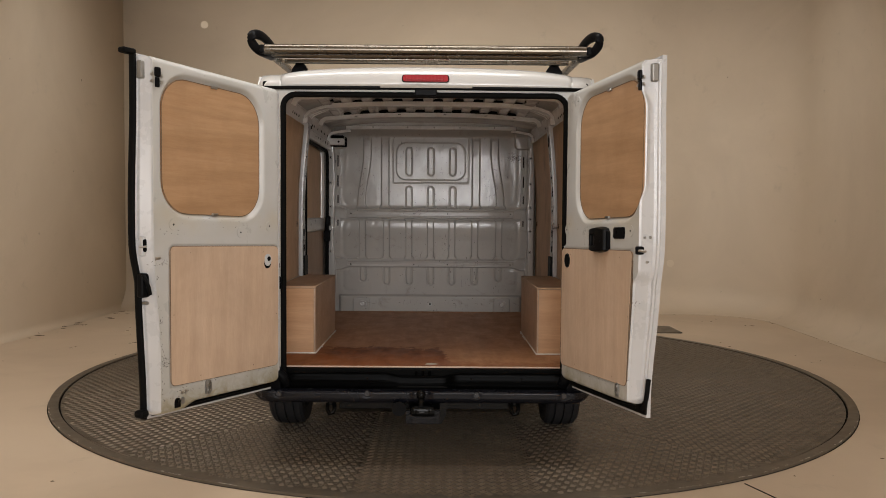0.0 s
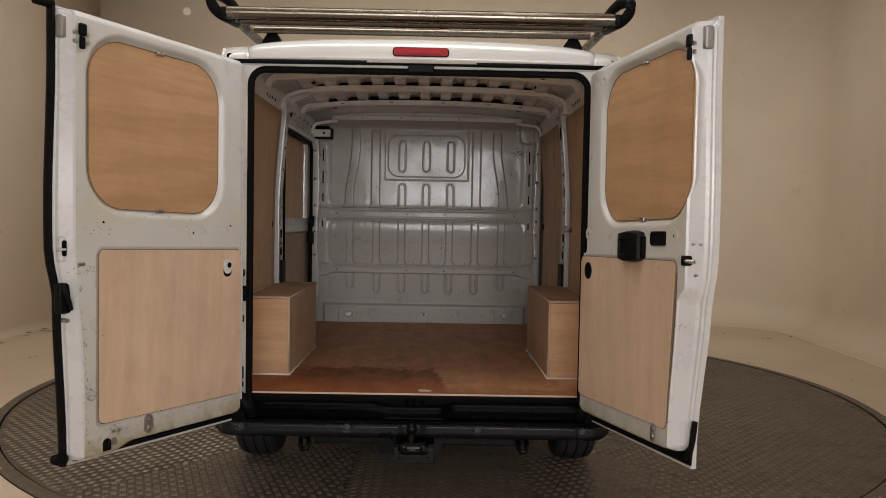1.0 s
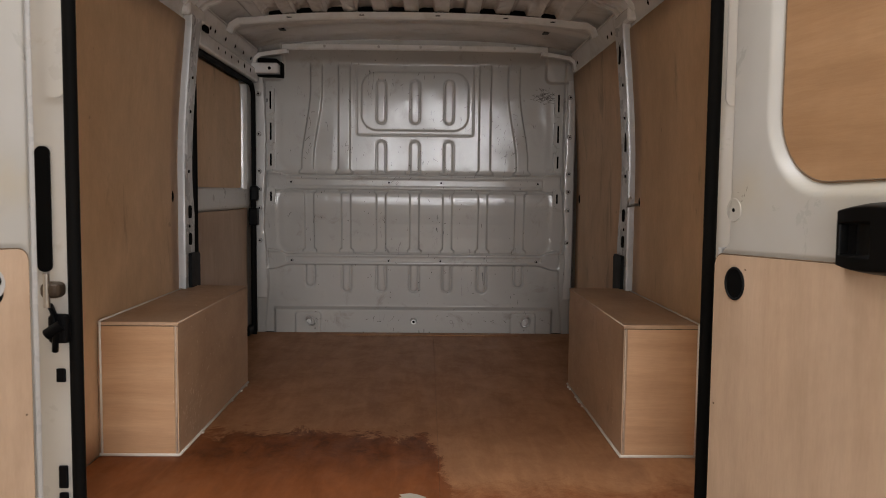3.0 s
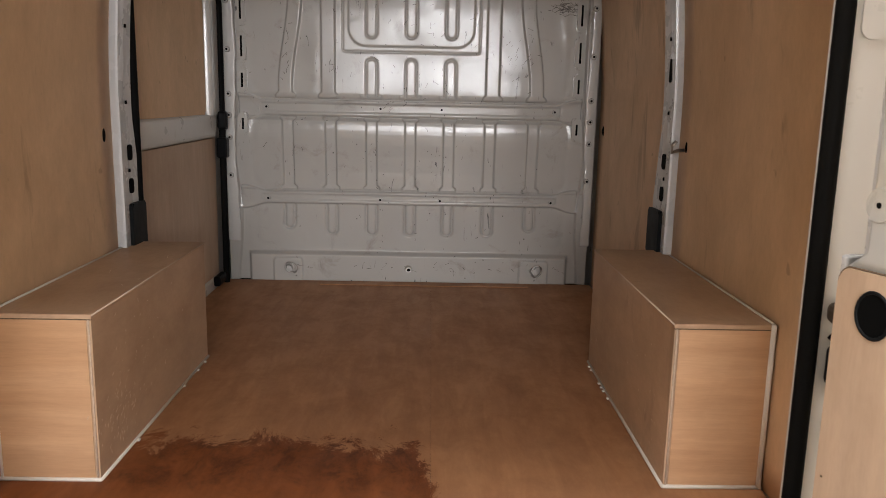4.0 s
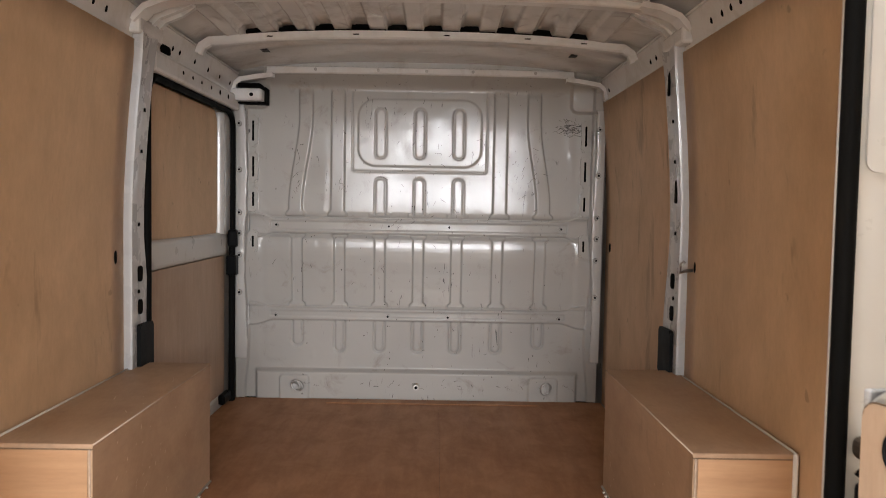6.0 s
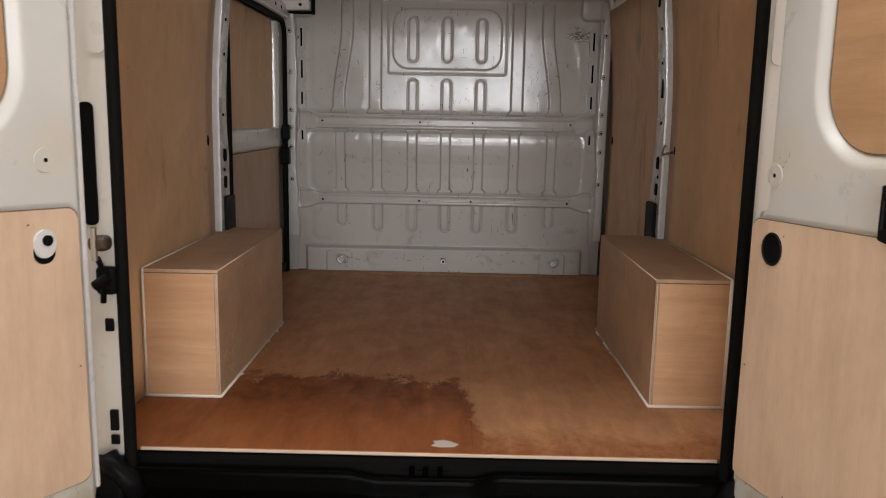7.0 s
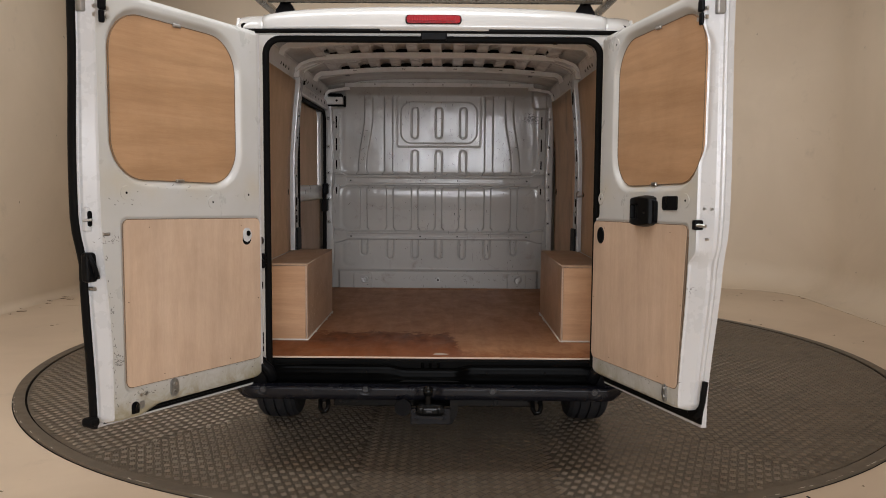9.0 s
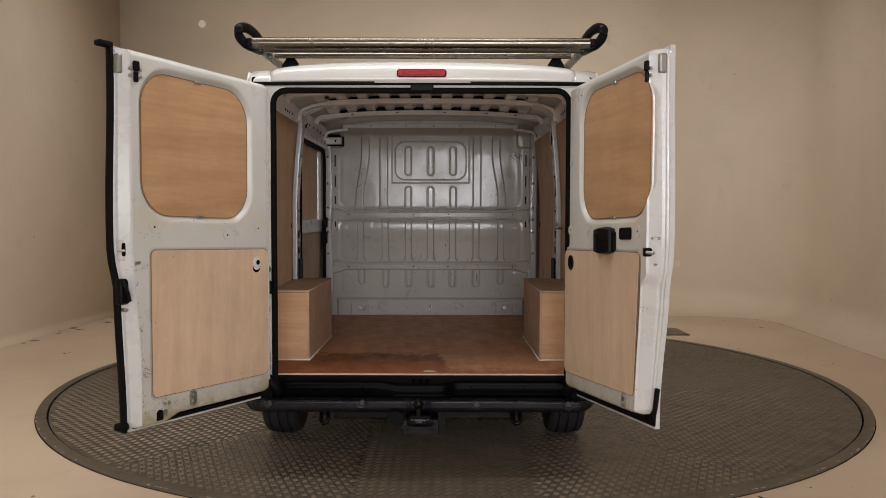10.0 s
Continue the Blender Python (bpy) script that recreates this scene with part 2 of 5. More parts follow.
def make_booth(name, light, dark, rough, bumps):
    m, t, b = nodes_of(name)
    v = coords(t)
    big = noise_tex(t, v, 0.55, 5, 0.6, 0.6)
    col = ramp(t, big, [(0.3, dark), (0.7, light)])
    sm = noise_tex(t, v, 3.0, 8, 0.72, 0.4)
    col = mix(t, ramp(t, sm, [(0.6, grey(0.0)), (0.8, grey(0.4))]), col, tuple(c * 0.55 for c in dark))
    chips = noise_tex(t, v, 9.0, 3, 0.5)
    col = mix(t, ramp(t, chips, [(0.76, grey(0.0)), (0.78, grey(0.7))]), col, (0.12, 0.09, 0.06))
    link(t, col, b.inputs["Base Color"])
    b.inputs["Roughness"].default_value = rough
    bump(t, b, noise_tex(t, v, 14.0, 6, 0.6), bumps, 0.004)
    return m


BOOTH_WALL = make_booth("cream_wall_paint", (0.655, 0.549, 0.418), (0.565, 0.468, 0.35), 0.6, 0.12)
BOOTH_FLOOR = make_booth("cream_floor_paint", (0.625, 0.507, 0.377), (0.525, 0.417, 0.303), 0.5, 0.12)
TREAD = paint("worn_tread_plate_steel", (0.118, 0.096, 0.071), 0.42, 0.0, 0.6, (0.062, 0.049, 0.035), metal=0.3, bumpy=0.2, dirt_at=0.45)
TREAD_BAR = paint("worn_tread_bar_steel", (0.16, 0.132, 0.1), 0.38, 0.0, 0.6, (0.1, 0.081, 0.06), metal=0.55, bumpy=0.1, dirt_at=0.5)
RING = paint("turntable_ring_steel", (0.125, 0.103, 0.078), 0.45, 0.0, 0.5, (0.19, 0.145, 0.1), metal=0.3, bumpy=0.15)


def make_lens():
    m, t, b = nodes_of("red_lamp_lens")
    b.inputs["Base Color"].default_value = (0.28, 0.006, 0.01, 1)
    b.inputs["Roughness"].default_value = 0.3
    b.inputs["Specular IOR Level"].default_value = 0.2
    w = t.nodes.new("ShaderNodeTexWave")
    w.inputs["Scale"].default_value = 40
    link(t, coords(t), w.inputs["Vector"])
    bump(t, b, w.outputs[1], 0.25, 0.002)
    return m


LENS = make_lens()


# ---- mesh helpers ----
def mesh_of(name, verts, faces, smooth=False):
    me = bpy.data.meshes.new(name)
    me.from_pydata([tuple(v) for v in verts], [], [tuple(f) for f in faces])
    me.update()
    if smooth:
        me.polygons.foreach_set("use_smooth", [True] * len(me.polygons))
    return me


def thing(name, label, category, group="", kind=""):
    return tagged(new(name), label, category, group, kind)


def part(name, data, material, parent, label="", smooth=False, m=None):
    """Links a bmesh or a mesh as one object under a thing or a part."""
    if isinstance(data, bmesh.types.BMesh):
        bm = data
        bmesh.ops.recalc_face_normals(bm, faces=bm.faces)
        data = bpy.data.meshes.new(name)
        bm.to_mesh(data)
        bm.free()
        if smooth:
            data.polygons.foreach_set("use_smooth", [True] * len(data.polygons))
    if parent.parent is not None and parent.parent.parent is not None:
        parent = parent.parent      # thing > part > sub-part, no further
    ob = new(name, data)
    if material is not None and not data.materials:
        data.materials.append(material)
    ob.parent = parent
    if m is not None:
        ob.matrix_basis = m
    if label:
        ob["label"] = label
    return ob


def box(x0, x1, y0, y1, z0, z1, bevel=0.0, seg=2, bm=None):
    bm = bm or bmesh.new()
    m = Matrix.LocRotScale(((x0 + x1) / 2, (y0 + y1) / 2, (z0 + z1) / 2), None, (abs(x1 - x0), abs(y1 - y0), abs(z1 - z0)))
    vs = bmesh.ops.create_cube(bm, size=1, matrix=m)["verts"]
    if bevel:
        es = {e for v in vs for e in v.link_edges}
        bmesh.ops.bevel(bm, geom=list(es), offset=bevel, segments=seg, affect="EDGES", profile=0.5)
    return bm


def cyl(p, q, r, r2=None, seg=20, bm=None, bevel=0.0):
    bm = bm or bmesh.new()
    p, q = Vector(p), Vector(q)
    d = q - p
    m = Matrix.Translation((p + q) / 2) @ d.to_track_quat("Z", "Y").to_matrix().to_4x4()
    vs = bmesh.ops.create_cone(bm, cap_ends=True, segments=seg, radius1=r, radius2=r if r2 is None else r2, depth=d.length, matrix=m)["verts"]
    if bevel:
        es = {e for v in vs for e in v.link_edges if len(e.link_faces) == 2 and e.calc_face_angle() > 0.8}
        bmesh.ops.bevel(bm, geom=list(es), offset=bevel, segments=2, affect="EDGES")
    return bm


def sweep(path, profile, closed=False, up=(0, 0, 1)):
    """A mesh that carries a closed 2D profile (right, up) along a path."""
    pts = [Vector(p) for p in path]
    n, k = len(pts), len(profile)
    verts, faces = [], []
    for i, p in enumerate(pts):
        a = pts[(i - 1) % n] if closed or i > 0 else p
        b = pts[(i + 1) % n] if closed or i < n - 1 else p
        d = (b - a).normalized()
        r = d.cross(Vector(up))
        r = r.normalized() if r.length > 1e-5 else Vector((1, 0, 0))
        u = r.cross(d).normalized()
        verts += [p + r * s + u * t for s, t in profile]
    for i in range(n if closed else n - 1):
        j = (i + 1) % n
        for c in range(k):
            e = (c + 1) % k
            faces.append((i * k + c, i * k + e, j * k + e, j * k + c))
    if not closed:
        faces += [tuple(range(k - 1, -1, -1)), tuple(range((n - 1) * k, n * k))]
    return mesh_of("sweep", verts, faces, True)


def ring(r, seg=12, rz=None):
    rz = rz or r
    return [(r * math.cos(2 * math.pi * i / seg), rz * math.sin(2 * math.pi * i / seg)) for i in range(seg)]


def rrect(x0, x1, z0, z1, r, seg=6):
    """A rounded rectangle, anticlockwise; r may be four radii: bottom right, top right, top left, bottom left."""
    rs = r if isinstance(r, tuple) else (r,) * 4
    out = []
    for (cx, cz, a0), q in zip(((x1, z0, -90), (x1, z1, 0), (x0, z1, 90), (x0, z0, 180)), rs):
        ox = cx - q if cx == x1 else cx + q
        oz = cz + q if cz == z0 else cz - q
        out += [(ox + q * math.cos(radians(a0 + 90 * i / seg)), oz + q * math.sin(radians(a0 + 90 * i / seg))) for i in range(seg + 1)]
    return out


def plate(outline, d0, d1, m=None, bevel=0.0, shear=0.0):
    """A prism of an (s, z) outline between the depths d0 and d1 along y."""
    bm = bmesh.new()
    lo = [bm.verts.new((s, d0, z + shear * s)) for s, z in outline]
    hi = [bm.verts.new((s, d1, z + shear * s)) for s, z in outline]
    n = len(outline)
    bm.faces.new(lo)
    top = bm.faces.new(hi[::-1])
    for i in range(n):
        bm.faces.new((lo[i], hi[i], hi[(i + 1) % n], lo[(i + 1) % n]))
    if bevel:
        bmesh.ops.bevel(bm, geom=list(top.edges), offset=bevel, segments=2, affect="EDGES")
    if m is not None:
        bm.transform(m)
    return bm


def ring_plate(outer, inner, d0, d1):
    """A flat frame between two outlines with as many points each."""
    n = len(outer)
    verts = [(s, d, z) for ol in (outer, inner) for d in (d0, d1) for s, z in ol]
    faces = []
    for i in range(n):
        j = (i + 1) % n
        faces += [(i, j, 2 * n + j, 2 * n + i), (n + i, 3 * n + i, 3 * n + j, n + j), (i, n + i, n + j, j), (2 * n + i, 2 * n + j, 3 * n + j, 3 * n + i)]
    return mesh_of("frame", verts, faces)


def field(us, vs, fn):
    """A grid mesh: fn(U, V) gives the arrays of x, y, z."""
    U, V = np.meshgrid(us, vs)
    X, Y, Z = fn(U, V)
    nu, nv = len(us), len(vs)
    idx = np.arange(nu * nv).reshape(nv, nu)
    faces = np.stack([idx[:-1, :-1], idx[:-1, 1:], idx[1:, 1:], idx[1:, :-1]], -1).reshape(-1, 4)
    return mesh_of("field", np.stack([X, Y, Z], -1).reshape(-1, 3).tolist(), faces.tolist(), True)


def sstep(a, b, x):
    t = np.clip((x - a) / (b - a), 0, 1)
    return t * t * (3 - 2 * t)


def sd_rrect(X, Z, x0, x1, z0, z1, r):
    cx, cz, hx, hz = (x0 + x1) / 2, (z0 + z1) / 2, (x1 - x0) / 2 - r, (z1 - z0) / 2 - r
    dx, dz = np.abs(X - cx) - hx, np.abs(Z - cz) - hz
    return np.hypot(np.maximum(dx, 0), np.maximum(dz, 0)) + np.minimum(np.maximum(dx, dz), 0) - r

# ---- booth ----
CX, CY, RT = 0.2, 2.80, 3.325


def structure(name, me, material, label, category, smooth=False):
    if isinstance(me, bmesh.types.BMesh):
        bm = me
        bmesh.ops.recalc_face_normals(bm, faces=bm.faces)
        me = bpy.data.meshes.new(name)
        bm.to_mesh(me)
        bm.free()
    ob = new(name, me)
    me.materials.append(material)
    if smooth:
        me.polygons.foreach_set("use_smooth", [True] * len(me.polygons))
    return tagged(ob, label, category, kind="structure")


structure("floor", box(-6, 6, -9, 8.4, -0.2, -0.012), BOOTH_FLOOR, "cream painted booth floor, scuffed and dusty", "floor")
structure("ceiling", box(-6, 6, -9, 8.4, 5.8, 5.95), BOOTH_WALL, "plain cream painted booth ceiling", "ceiling")


def cove(r, h, thick=0.2):
    pr = [(r * (1 - math.sin(radians(a))), -0.012 + r * (1 - math.cos(radians(a)))) for a in range(0, 91, 10)]
    return pr + [(0, h), (-thick, h), (-thick, -0.2), (r, -0.2)]


def corner(cx, cy, r, a0, a1, n=12):
    return [(cx + r * math.cos(radians(a0 + (a1 - a0) * i / n)), cy + r * math.sin(radians(a0 + (a1 - a0) * i / n)), 0) for i in range(n + 1)]


structure("wall_west", sweep([(-5.15, -8.6, 0), (-5.0, 0, 0), (-4.8, 4.3, 0), (-4.66, 7.6, 0)], cove(0.10, 5.8)), BOOTH_WALL, "cream painted booth side wall with scuffs", "wall")
structure("wall_cyclorama", sweep([(-5.3, 7.55, 0), (0, 7.55, 0)] + corner(3.75, 6.25, 1.3, 90, 0) + [(4.9, 2, 0), (4.7, -4, 0), (4.65, -8.6, 0)], cove(0.4, 5.8)),
          BOOTH_WALL, "cream booth wall, curved in the corner and into the floor", "wall")
line = [(-4.6, 7.15, 0), (0, 7.15, 0)] + corner(3.75, 6.25, 0.9, 90, 0) + [(4.5, 2, 0), (4.3, -4, 0)]
structure("floor_joint", sweep([(x, y, -0.0112) for x, y, _ in line], [(-0.006, -0.001), (0.006, -0.001), (0.006, 0.001), (-0.006, 0.001)]),
          paint("dirty_joint", (0.34, 0.26, 0.17), 0.8, 0.0, 0.9, (0.55, 0.44, 0.31), dirt_at=0.42), "dirty line where the floor curves up into the wall", "joint")
structure("wall_south", box(-5.6, 5.6, -8.8, -8.6, -0.2, 5.8), BOOTH_WALL, "plain cream painted booth end wall", "wall")


def disc(r0, r1, z0, z1, seg=160):
    ang = [2 * math.pi * i / seg for i in range(seg)]
    verts = [(CX + r * math.cos(a), CY + r * math.sin(a), z) for r, z in ((r1, z0), (r1, z1), (r0, z1), (r0, z0)) for a in ang]
    faces = [(c * seg + i, c * seg + (i + 1) % seg, ((c + 1) % 4) * seg + (i + 1) % seg, ((c + 1) % 4) * seg + i) for c in range(4) for i in range(seg)]
    return mesh_of("disc", verts, faces)


turntable = thing("turntable", "round steel tread-plate turntable set flush in the floor", "turntable")
deck = bmesh.new()
bmesh.ops.create_cone(deck, cap_ends=True, segments=160, radius1=RT - 0.084, radius2=RT - 0.084, depth=0.03, matrix=Matrix.Translation((CX, CY, -0.018)))
part("deck", deck, TREAD, turntable)
part("rim_ring", disc(RT - 0.07, RT, -0.05, 0.004), RING, turntable, "plain worn steel edge ring")
part("outer_gap", disc(RT, RT + 0.006, -0.05, -0.0105), DARK, turntable, "dark gap at the ring's outer edge")
part("gap_seal", disc(RT - 0.086, RT - 0.069, -0.05, -0.006), DARK, turntable, "dark gap round the deck")


SEAM = (1.416, 0.691)   # a place on the joint of the two plates east of the middle one


def plate_turn(x, y):
    """How the tread of the deck plate at a place is turned, and how far it stands out."""
    if x > 0.62:
        return (radians(-21), 0.002) if y < SEAM[1] - 1.17 * (x - SEAM[0]) and y < 1.9 else (radians(0), 0.002)
    if x > -0.37:
        return radians(45), 0.0026
    return (radians(21), 0.002) if y < 0.18 + 1.18 * (x + 1.81) and y < 1.9 else (radians(-2), 0.0015)


def tread_bars():
    """Five-bar tread in basket weave; the deck plates are laid at several angles."""
    pitch, ln, wd, gap = 0.041, 0.033, 0.0042, 0.0074
    verts, faces = [], []
    n = int(RT * 1.45 / pitch) + 2
    for turn in (0, 21, 45, -2, -21):
        ct, st = math.cos(radians(turn)), math.sin(radians(turn))
        for i in range(-n, n):
            for j in range(-n, n):
                px, py = (i + 0.5) * pitch, (j + 0.5) * pitch
                gx, gy = px * ct - py * st, px * st + py * ct
                x, y = CX + gx, CY + gy
                if gx * gx + gy * gy > (RT - 0.105) ** 2 or (abs(x) < 0.75 and y > 1.3) or (abs(x) < 1.0 and y > 1.9) or y > 5.4:
                    continue
                own, h = plate_turn(x, y)
                if abs(own - radians(turn)) > 0.01:
                    continue
                ax = (ct, st) if (i + j) % 2 else (-st, ct)
                bx = (-ax[1], ax[0])
                for k in (-2, -1, 0, 1, 2):
                    ox, oy = x + bx[0] * k * gap, y + bx[1] * k * gap
                    hl = ln / 2
                    b0 = len(verts)
                    for s, w, z in ((-hl, 0, 0), (-hl * 0.6, wd / 2, 0), (hl * 0.6, wd / 2, 0), (hl, 0, 0), (hl * 0.6, -wd / 2, 0), (-hl * 0.6, -wd / 2, 0),
                                    (-hl * 0.6, wd * 0.16, h), (hl * 0.6, wd * 0.16, h), (hl * 0.6, -wd * 0.16, h), (-hl * 0.6, -wd * 0.16, h)):
                        verts.append((ox + ax[0] * s + bx[0] * w, oy + ax[1] * s + bx[1] * w, z - 0.003))
                    for f in ((0, 1, 6), (1, 2, 7, 6), (2, 3, 7), (3, 4, 8), (4, 5, 9, 8), (5, 0, 9), (0, 6, 9), (3, 8, 7), (6, 7, 8, 9)):
                        faces.append(tuple(b0 + q for q in f[::-1]))
    return mesh_of("tread", verts, faces)


tagged(part("tread_pattern", tread_bars(), TREAD_BAR, turntable, "raised five-bar tread"), kind="stuff")
cover = thing("floor_plate", "dark square steel plate let into the floor", "floor plate")
part("plate", box(2.2, 3.1, 5.28, 5.85, -0.02, 0.003, 0.004), TREAD, cover)



def ring_chips():
    """Pale paint chips along the ring's outer edge."""
    rnd = random.Random(8)
    verts, faces = [], []
    for _ in range(46):
        a, r0, b0 = radians(rnd.choice((rnd.uniform(205, 250), rnd.uniform(285, 330)))), RT - rnd.uniform(0.004, 0.014), len(verts)
        ln, w = rnd.uniform(0.002, 0.009), rnd.uniform(0.003, 0.007)
        for q, r in ((-ln, r0), (ln, r0 + 0.002), (ln * 0.7, r0 + w), (-ln * 0.8, r0 + w * 0.7)):
            verts.append((CX + r * math.cos(a + q), CY + r * math.sin(a + q), 0.0052))
        faces.append((b0, b0 + 1, b0 + 2, b0 + 3))
    return mesh_of("chips", verts, faces)


tagged(part("paint_flaking", ring_chips(), paint("pale_paint_chip", (0.7, 0.66, 0.58), 0.6), turntable, "pale chips on the ring"), kind="stuff")


def seam(x0, y0, x1, y1, w, z):
    d = Vector((x1 - x0, y1 - y0, 0)).normalized()
    nx, ny = -d.y * w / 2, d.x * w / 2
    pts = [(x0 + nx, y0 + ny), (x0 - nx, y0 - ny), (x1 - nx, y1 - ny), (x1 + nx, y1 + ny)]
    return mesh_of("seam", [(x, y, h) for h in (z - 0.004, z) for x, y in pts], [(4, 5, 6, 7), (0, 1, 5, 4), (1, 2, 6, 5), (2, 3, 7, 6), (3, 0, 4, 7)])


part("plate_seam", seam(0.62, -0.36, 0.61, 3.1, 0.0013, -0.0022), DARK, turntable, "dark joint between deck plates")
part("plate_seam", seam(-0.37, -0.34, -0.36, 3.1, 0.0013, -0.0022), DARK, turntable)
part("plate_seam", seam(-1.72, 0.285, -0.37, 1.88, 0.0013, -0.0022), DARK, turntable)
part("plate_seam", seam(0.63, 1.61, 2.0, 0.006, 0.0013, -0.0022), DARK, turntable)
joint = structure("floor_joint", seam(1.75, -0.19, 2.6, -2.6, 0.008, -0.0095), DARK, "dark joint in the painted floor", "joint")
structure("floor_crack", seam(-4.35, 5.25, -3.1, 5.05, 0.012, -0.0095), BOOTH_FLOOR, "fine crack in the painted floor", "crack")
structure("floor_crack", seam(-3.35, 4.3, -2.98, 4.6, 0.012, -0.0095), DARK, "fine crack in the painted floor", "crack")


def flakes(seed, spots):
    rnd = random.Random(seed)
    verts, faces = [], []
    for cx, cy, sx, sy, count, big in spots:
        for _ in range(count):
            x, y, a = cx + rnd.gauss(0, sx), cy + rnd.gauss(0, sy), rnd.uniform(0, 6.28)
            if (x - CX) ** 2 + (y - CY) ** 2 < (RT + 0.03) ** 2:
                continue
            r, k, b0 = big * rnd.uniform(0.3, 1.0), rnd.choice((4, 5, 6)), len(verts)
            for i in range(k):
                q = r * rnd.uniform(0.5, 1.0)
                verts.append((x + q * math.cos(a + 6.28 * i / k), y + 0.5 * q * math.sin(a + 6.28 * i / k), -0.0085))
            verts.append((x, y, -0.003))
            faces += [(b0 + i, b0 + (i + 1) % k, b0 + k) for i in range(k)]
    return mesh_of("flakes", verts, faces)


tagged(structure("floor_debris", flakes(3, [(-4.55, 6.2, 0.1, 0.7, 16, 0.09), (-4.0, 4.6, 0.5, 1.2, 12, 0.03), (4.0, 5.0, 0.5, 1.2, 9, 0.025), (4.3, 6.3, 0.3, 0.5, 5, 0.05), (3.3, 0.2, 0.8, 1.0, 8, 0.02), (-3.2, 0.0, 0.8, 1.0, 8, 0.02)]),
       paint("dry_paint_flakes", (0.16, 0.115, 0.07), 0.8), "dark paint flakes and dirt on the floor", "debris"), kind="stuff")
PATCH = paint("pale_filler", (0.7, 0.595, 0.455), 0.6)
for px, pz in ((-3.45, 4.25), (3.6, 0.72)):
    structure("wall_patch", cyl((px, 7.552, pz), (px, 7.546, pz), 0.055, seg=20), PATCH, "pale round filler patch on the wall", "patch")

# ---- van ----
van = thing("panel_van", "white panel van with open rear doors and a plywood-lined load bay", "van")
YR = 0.12      # rear face of the body
FLOOR = 0.55   # top of the load floor
BH = 2.83      # bulkhead


def body_half(z):
    """Half width of the outer skin at a height."""
    return 1.03 - 0.08 * np.clip((z - 1.3) / 0.9, 0, 1) ** 3.5 - 0.03 * np.clip((0.8 - z) / 0.4, 0, 1)


def bay_half(z):
    """Half width of the lined load bay at a height."""
    return 0.962 - 0.045 * np.clip((z - 1.5) / 0.6, 0, 1) ** 1.5


def solidify(ob, t, offset=1.0):
    md = ob.modifiers.new("thickness", "SOLIDIFY")
    md.thickness, md.offset = t, offset
    return ob


# outer side skins, roof, cab
for sg in (-1, 1):
    o = part("body_side", field(np.array([YR + 0.02, 0.4, 0.9, 1.6, 2.8, 3.6, 4.1]), np.linspace(0.42, 2.22, 24), lambda U, V: (sg * body_half(V), U, V)), WHITE, van, "white painted side panel")
    solidify(o, 0.012, 0)
roof = field(np.linspace(-0.94, 0.94, 40), np.array([0.37, 0.45, 0.8, 1.5, 2.4, 3.1, 3.5]), lambda U, V: (U, V, 2.314 - 0.085 * np.abs(U / 0.94) ** 3.2))
solidify(part("roof", roof, ROOF_WHITE, van, "white painted roof skin"), 0.006, 1)


def cab_fn(U, V):
    z = 2.3 - 1.25 * np.clip((V - 3.5) / 1.0, 0, 1) ** 1.15 - 0.5 * np.clip((V - 4.45) / 0.5, 0, 1) ** 2
    return U * (1.0 - 0.06 * np.clip((V - 4.2) / 0.7, 0, 1)), V, z - 0.08 * np.abs(U / 0.95) ** 3


solidify(part("cab_front", field(np.linspace(-0.97, 0.97, 20), np.linspace(3.5, 4.95, 20), cab_fn), WHITE, van, "white windscreen and bonnet slope"), 0.01, 0)
part("cab_nose", box(-0.96, 0.96, 4.0, 4.94, 0.35, 0.62, 0.08, 3), BLACK, van, "black lower front bumper")
part("chassis", box(-0.8, 0.8, 0.6, 4.6, 0.3, 0.5, 0.02), DARK, van, "dark underbody")

# floor pan and rear sill
part("floor_pan", box(-0.93, 0.93, 0.15, 2.9, 0.47, 0.535), DARK, van, "dark steel floor pan")


# rear frame: hinge pillars, header, seals
def opening(grow=0.0):
    return rrect(-0.815 - grow, 0.80 + grow, 0.44 - grow, 2.118 + grow, (0.02, 0.07 + grow, 0.07 + grow, 0.02))


def rear_frame():
    outer = rrect(-0.955, 0.945, 0.40, 2.165, (0.03, 0.06, 0.06, 0.03))
    return ring_plate(outer, opening(0.012), YR, YR + 0.07)


part("rear_frame", rear_frame(), WHITE, van, "white painted door opening frame")
seal = [(x, YR + 0.005, z) for x, z in opening(0.002)]
part("opening_seal", sweep(seal, ring(0.017, 10), True, (0, 1, 0)), RUBBER, van, "black rubber door seal")
hinge_trim = [(-0.95, YR - 0.012, 2.151), (-0.5, YR - 0.014, 2.154), (0, YR - 0.015, 2.155), (0.5, YR - 0.014, 2.154), (0.94, YR - 0.012, 2.151)]
part("header_seal", sweep(hinge_trim, [(-0.012, -0.008), (0.014, -0.008), (0.014, 0.01), (-0.012, 0.01)]), RUBBER, van, "black rubber header seal")
part("header_gasket", plate(rrect(-0.93, 0.92, 2.152, 2.19, 0.01), YR - 0.012, YR + 0.01), RUBBER, van, "black rubber strip over the opening")
# Frame band under the header; the overhang's shade is put into its grey.
part("header_strip", plate(rrect(-0.86, 0.85, 2.137, 2.150, 0.004), YR - 0.008, YR - 0.002), paint("shaded_frame_grey", (0.4, 0.395, 0.38), 0.4), van, "band of the door frame, greyed for the header's shade")
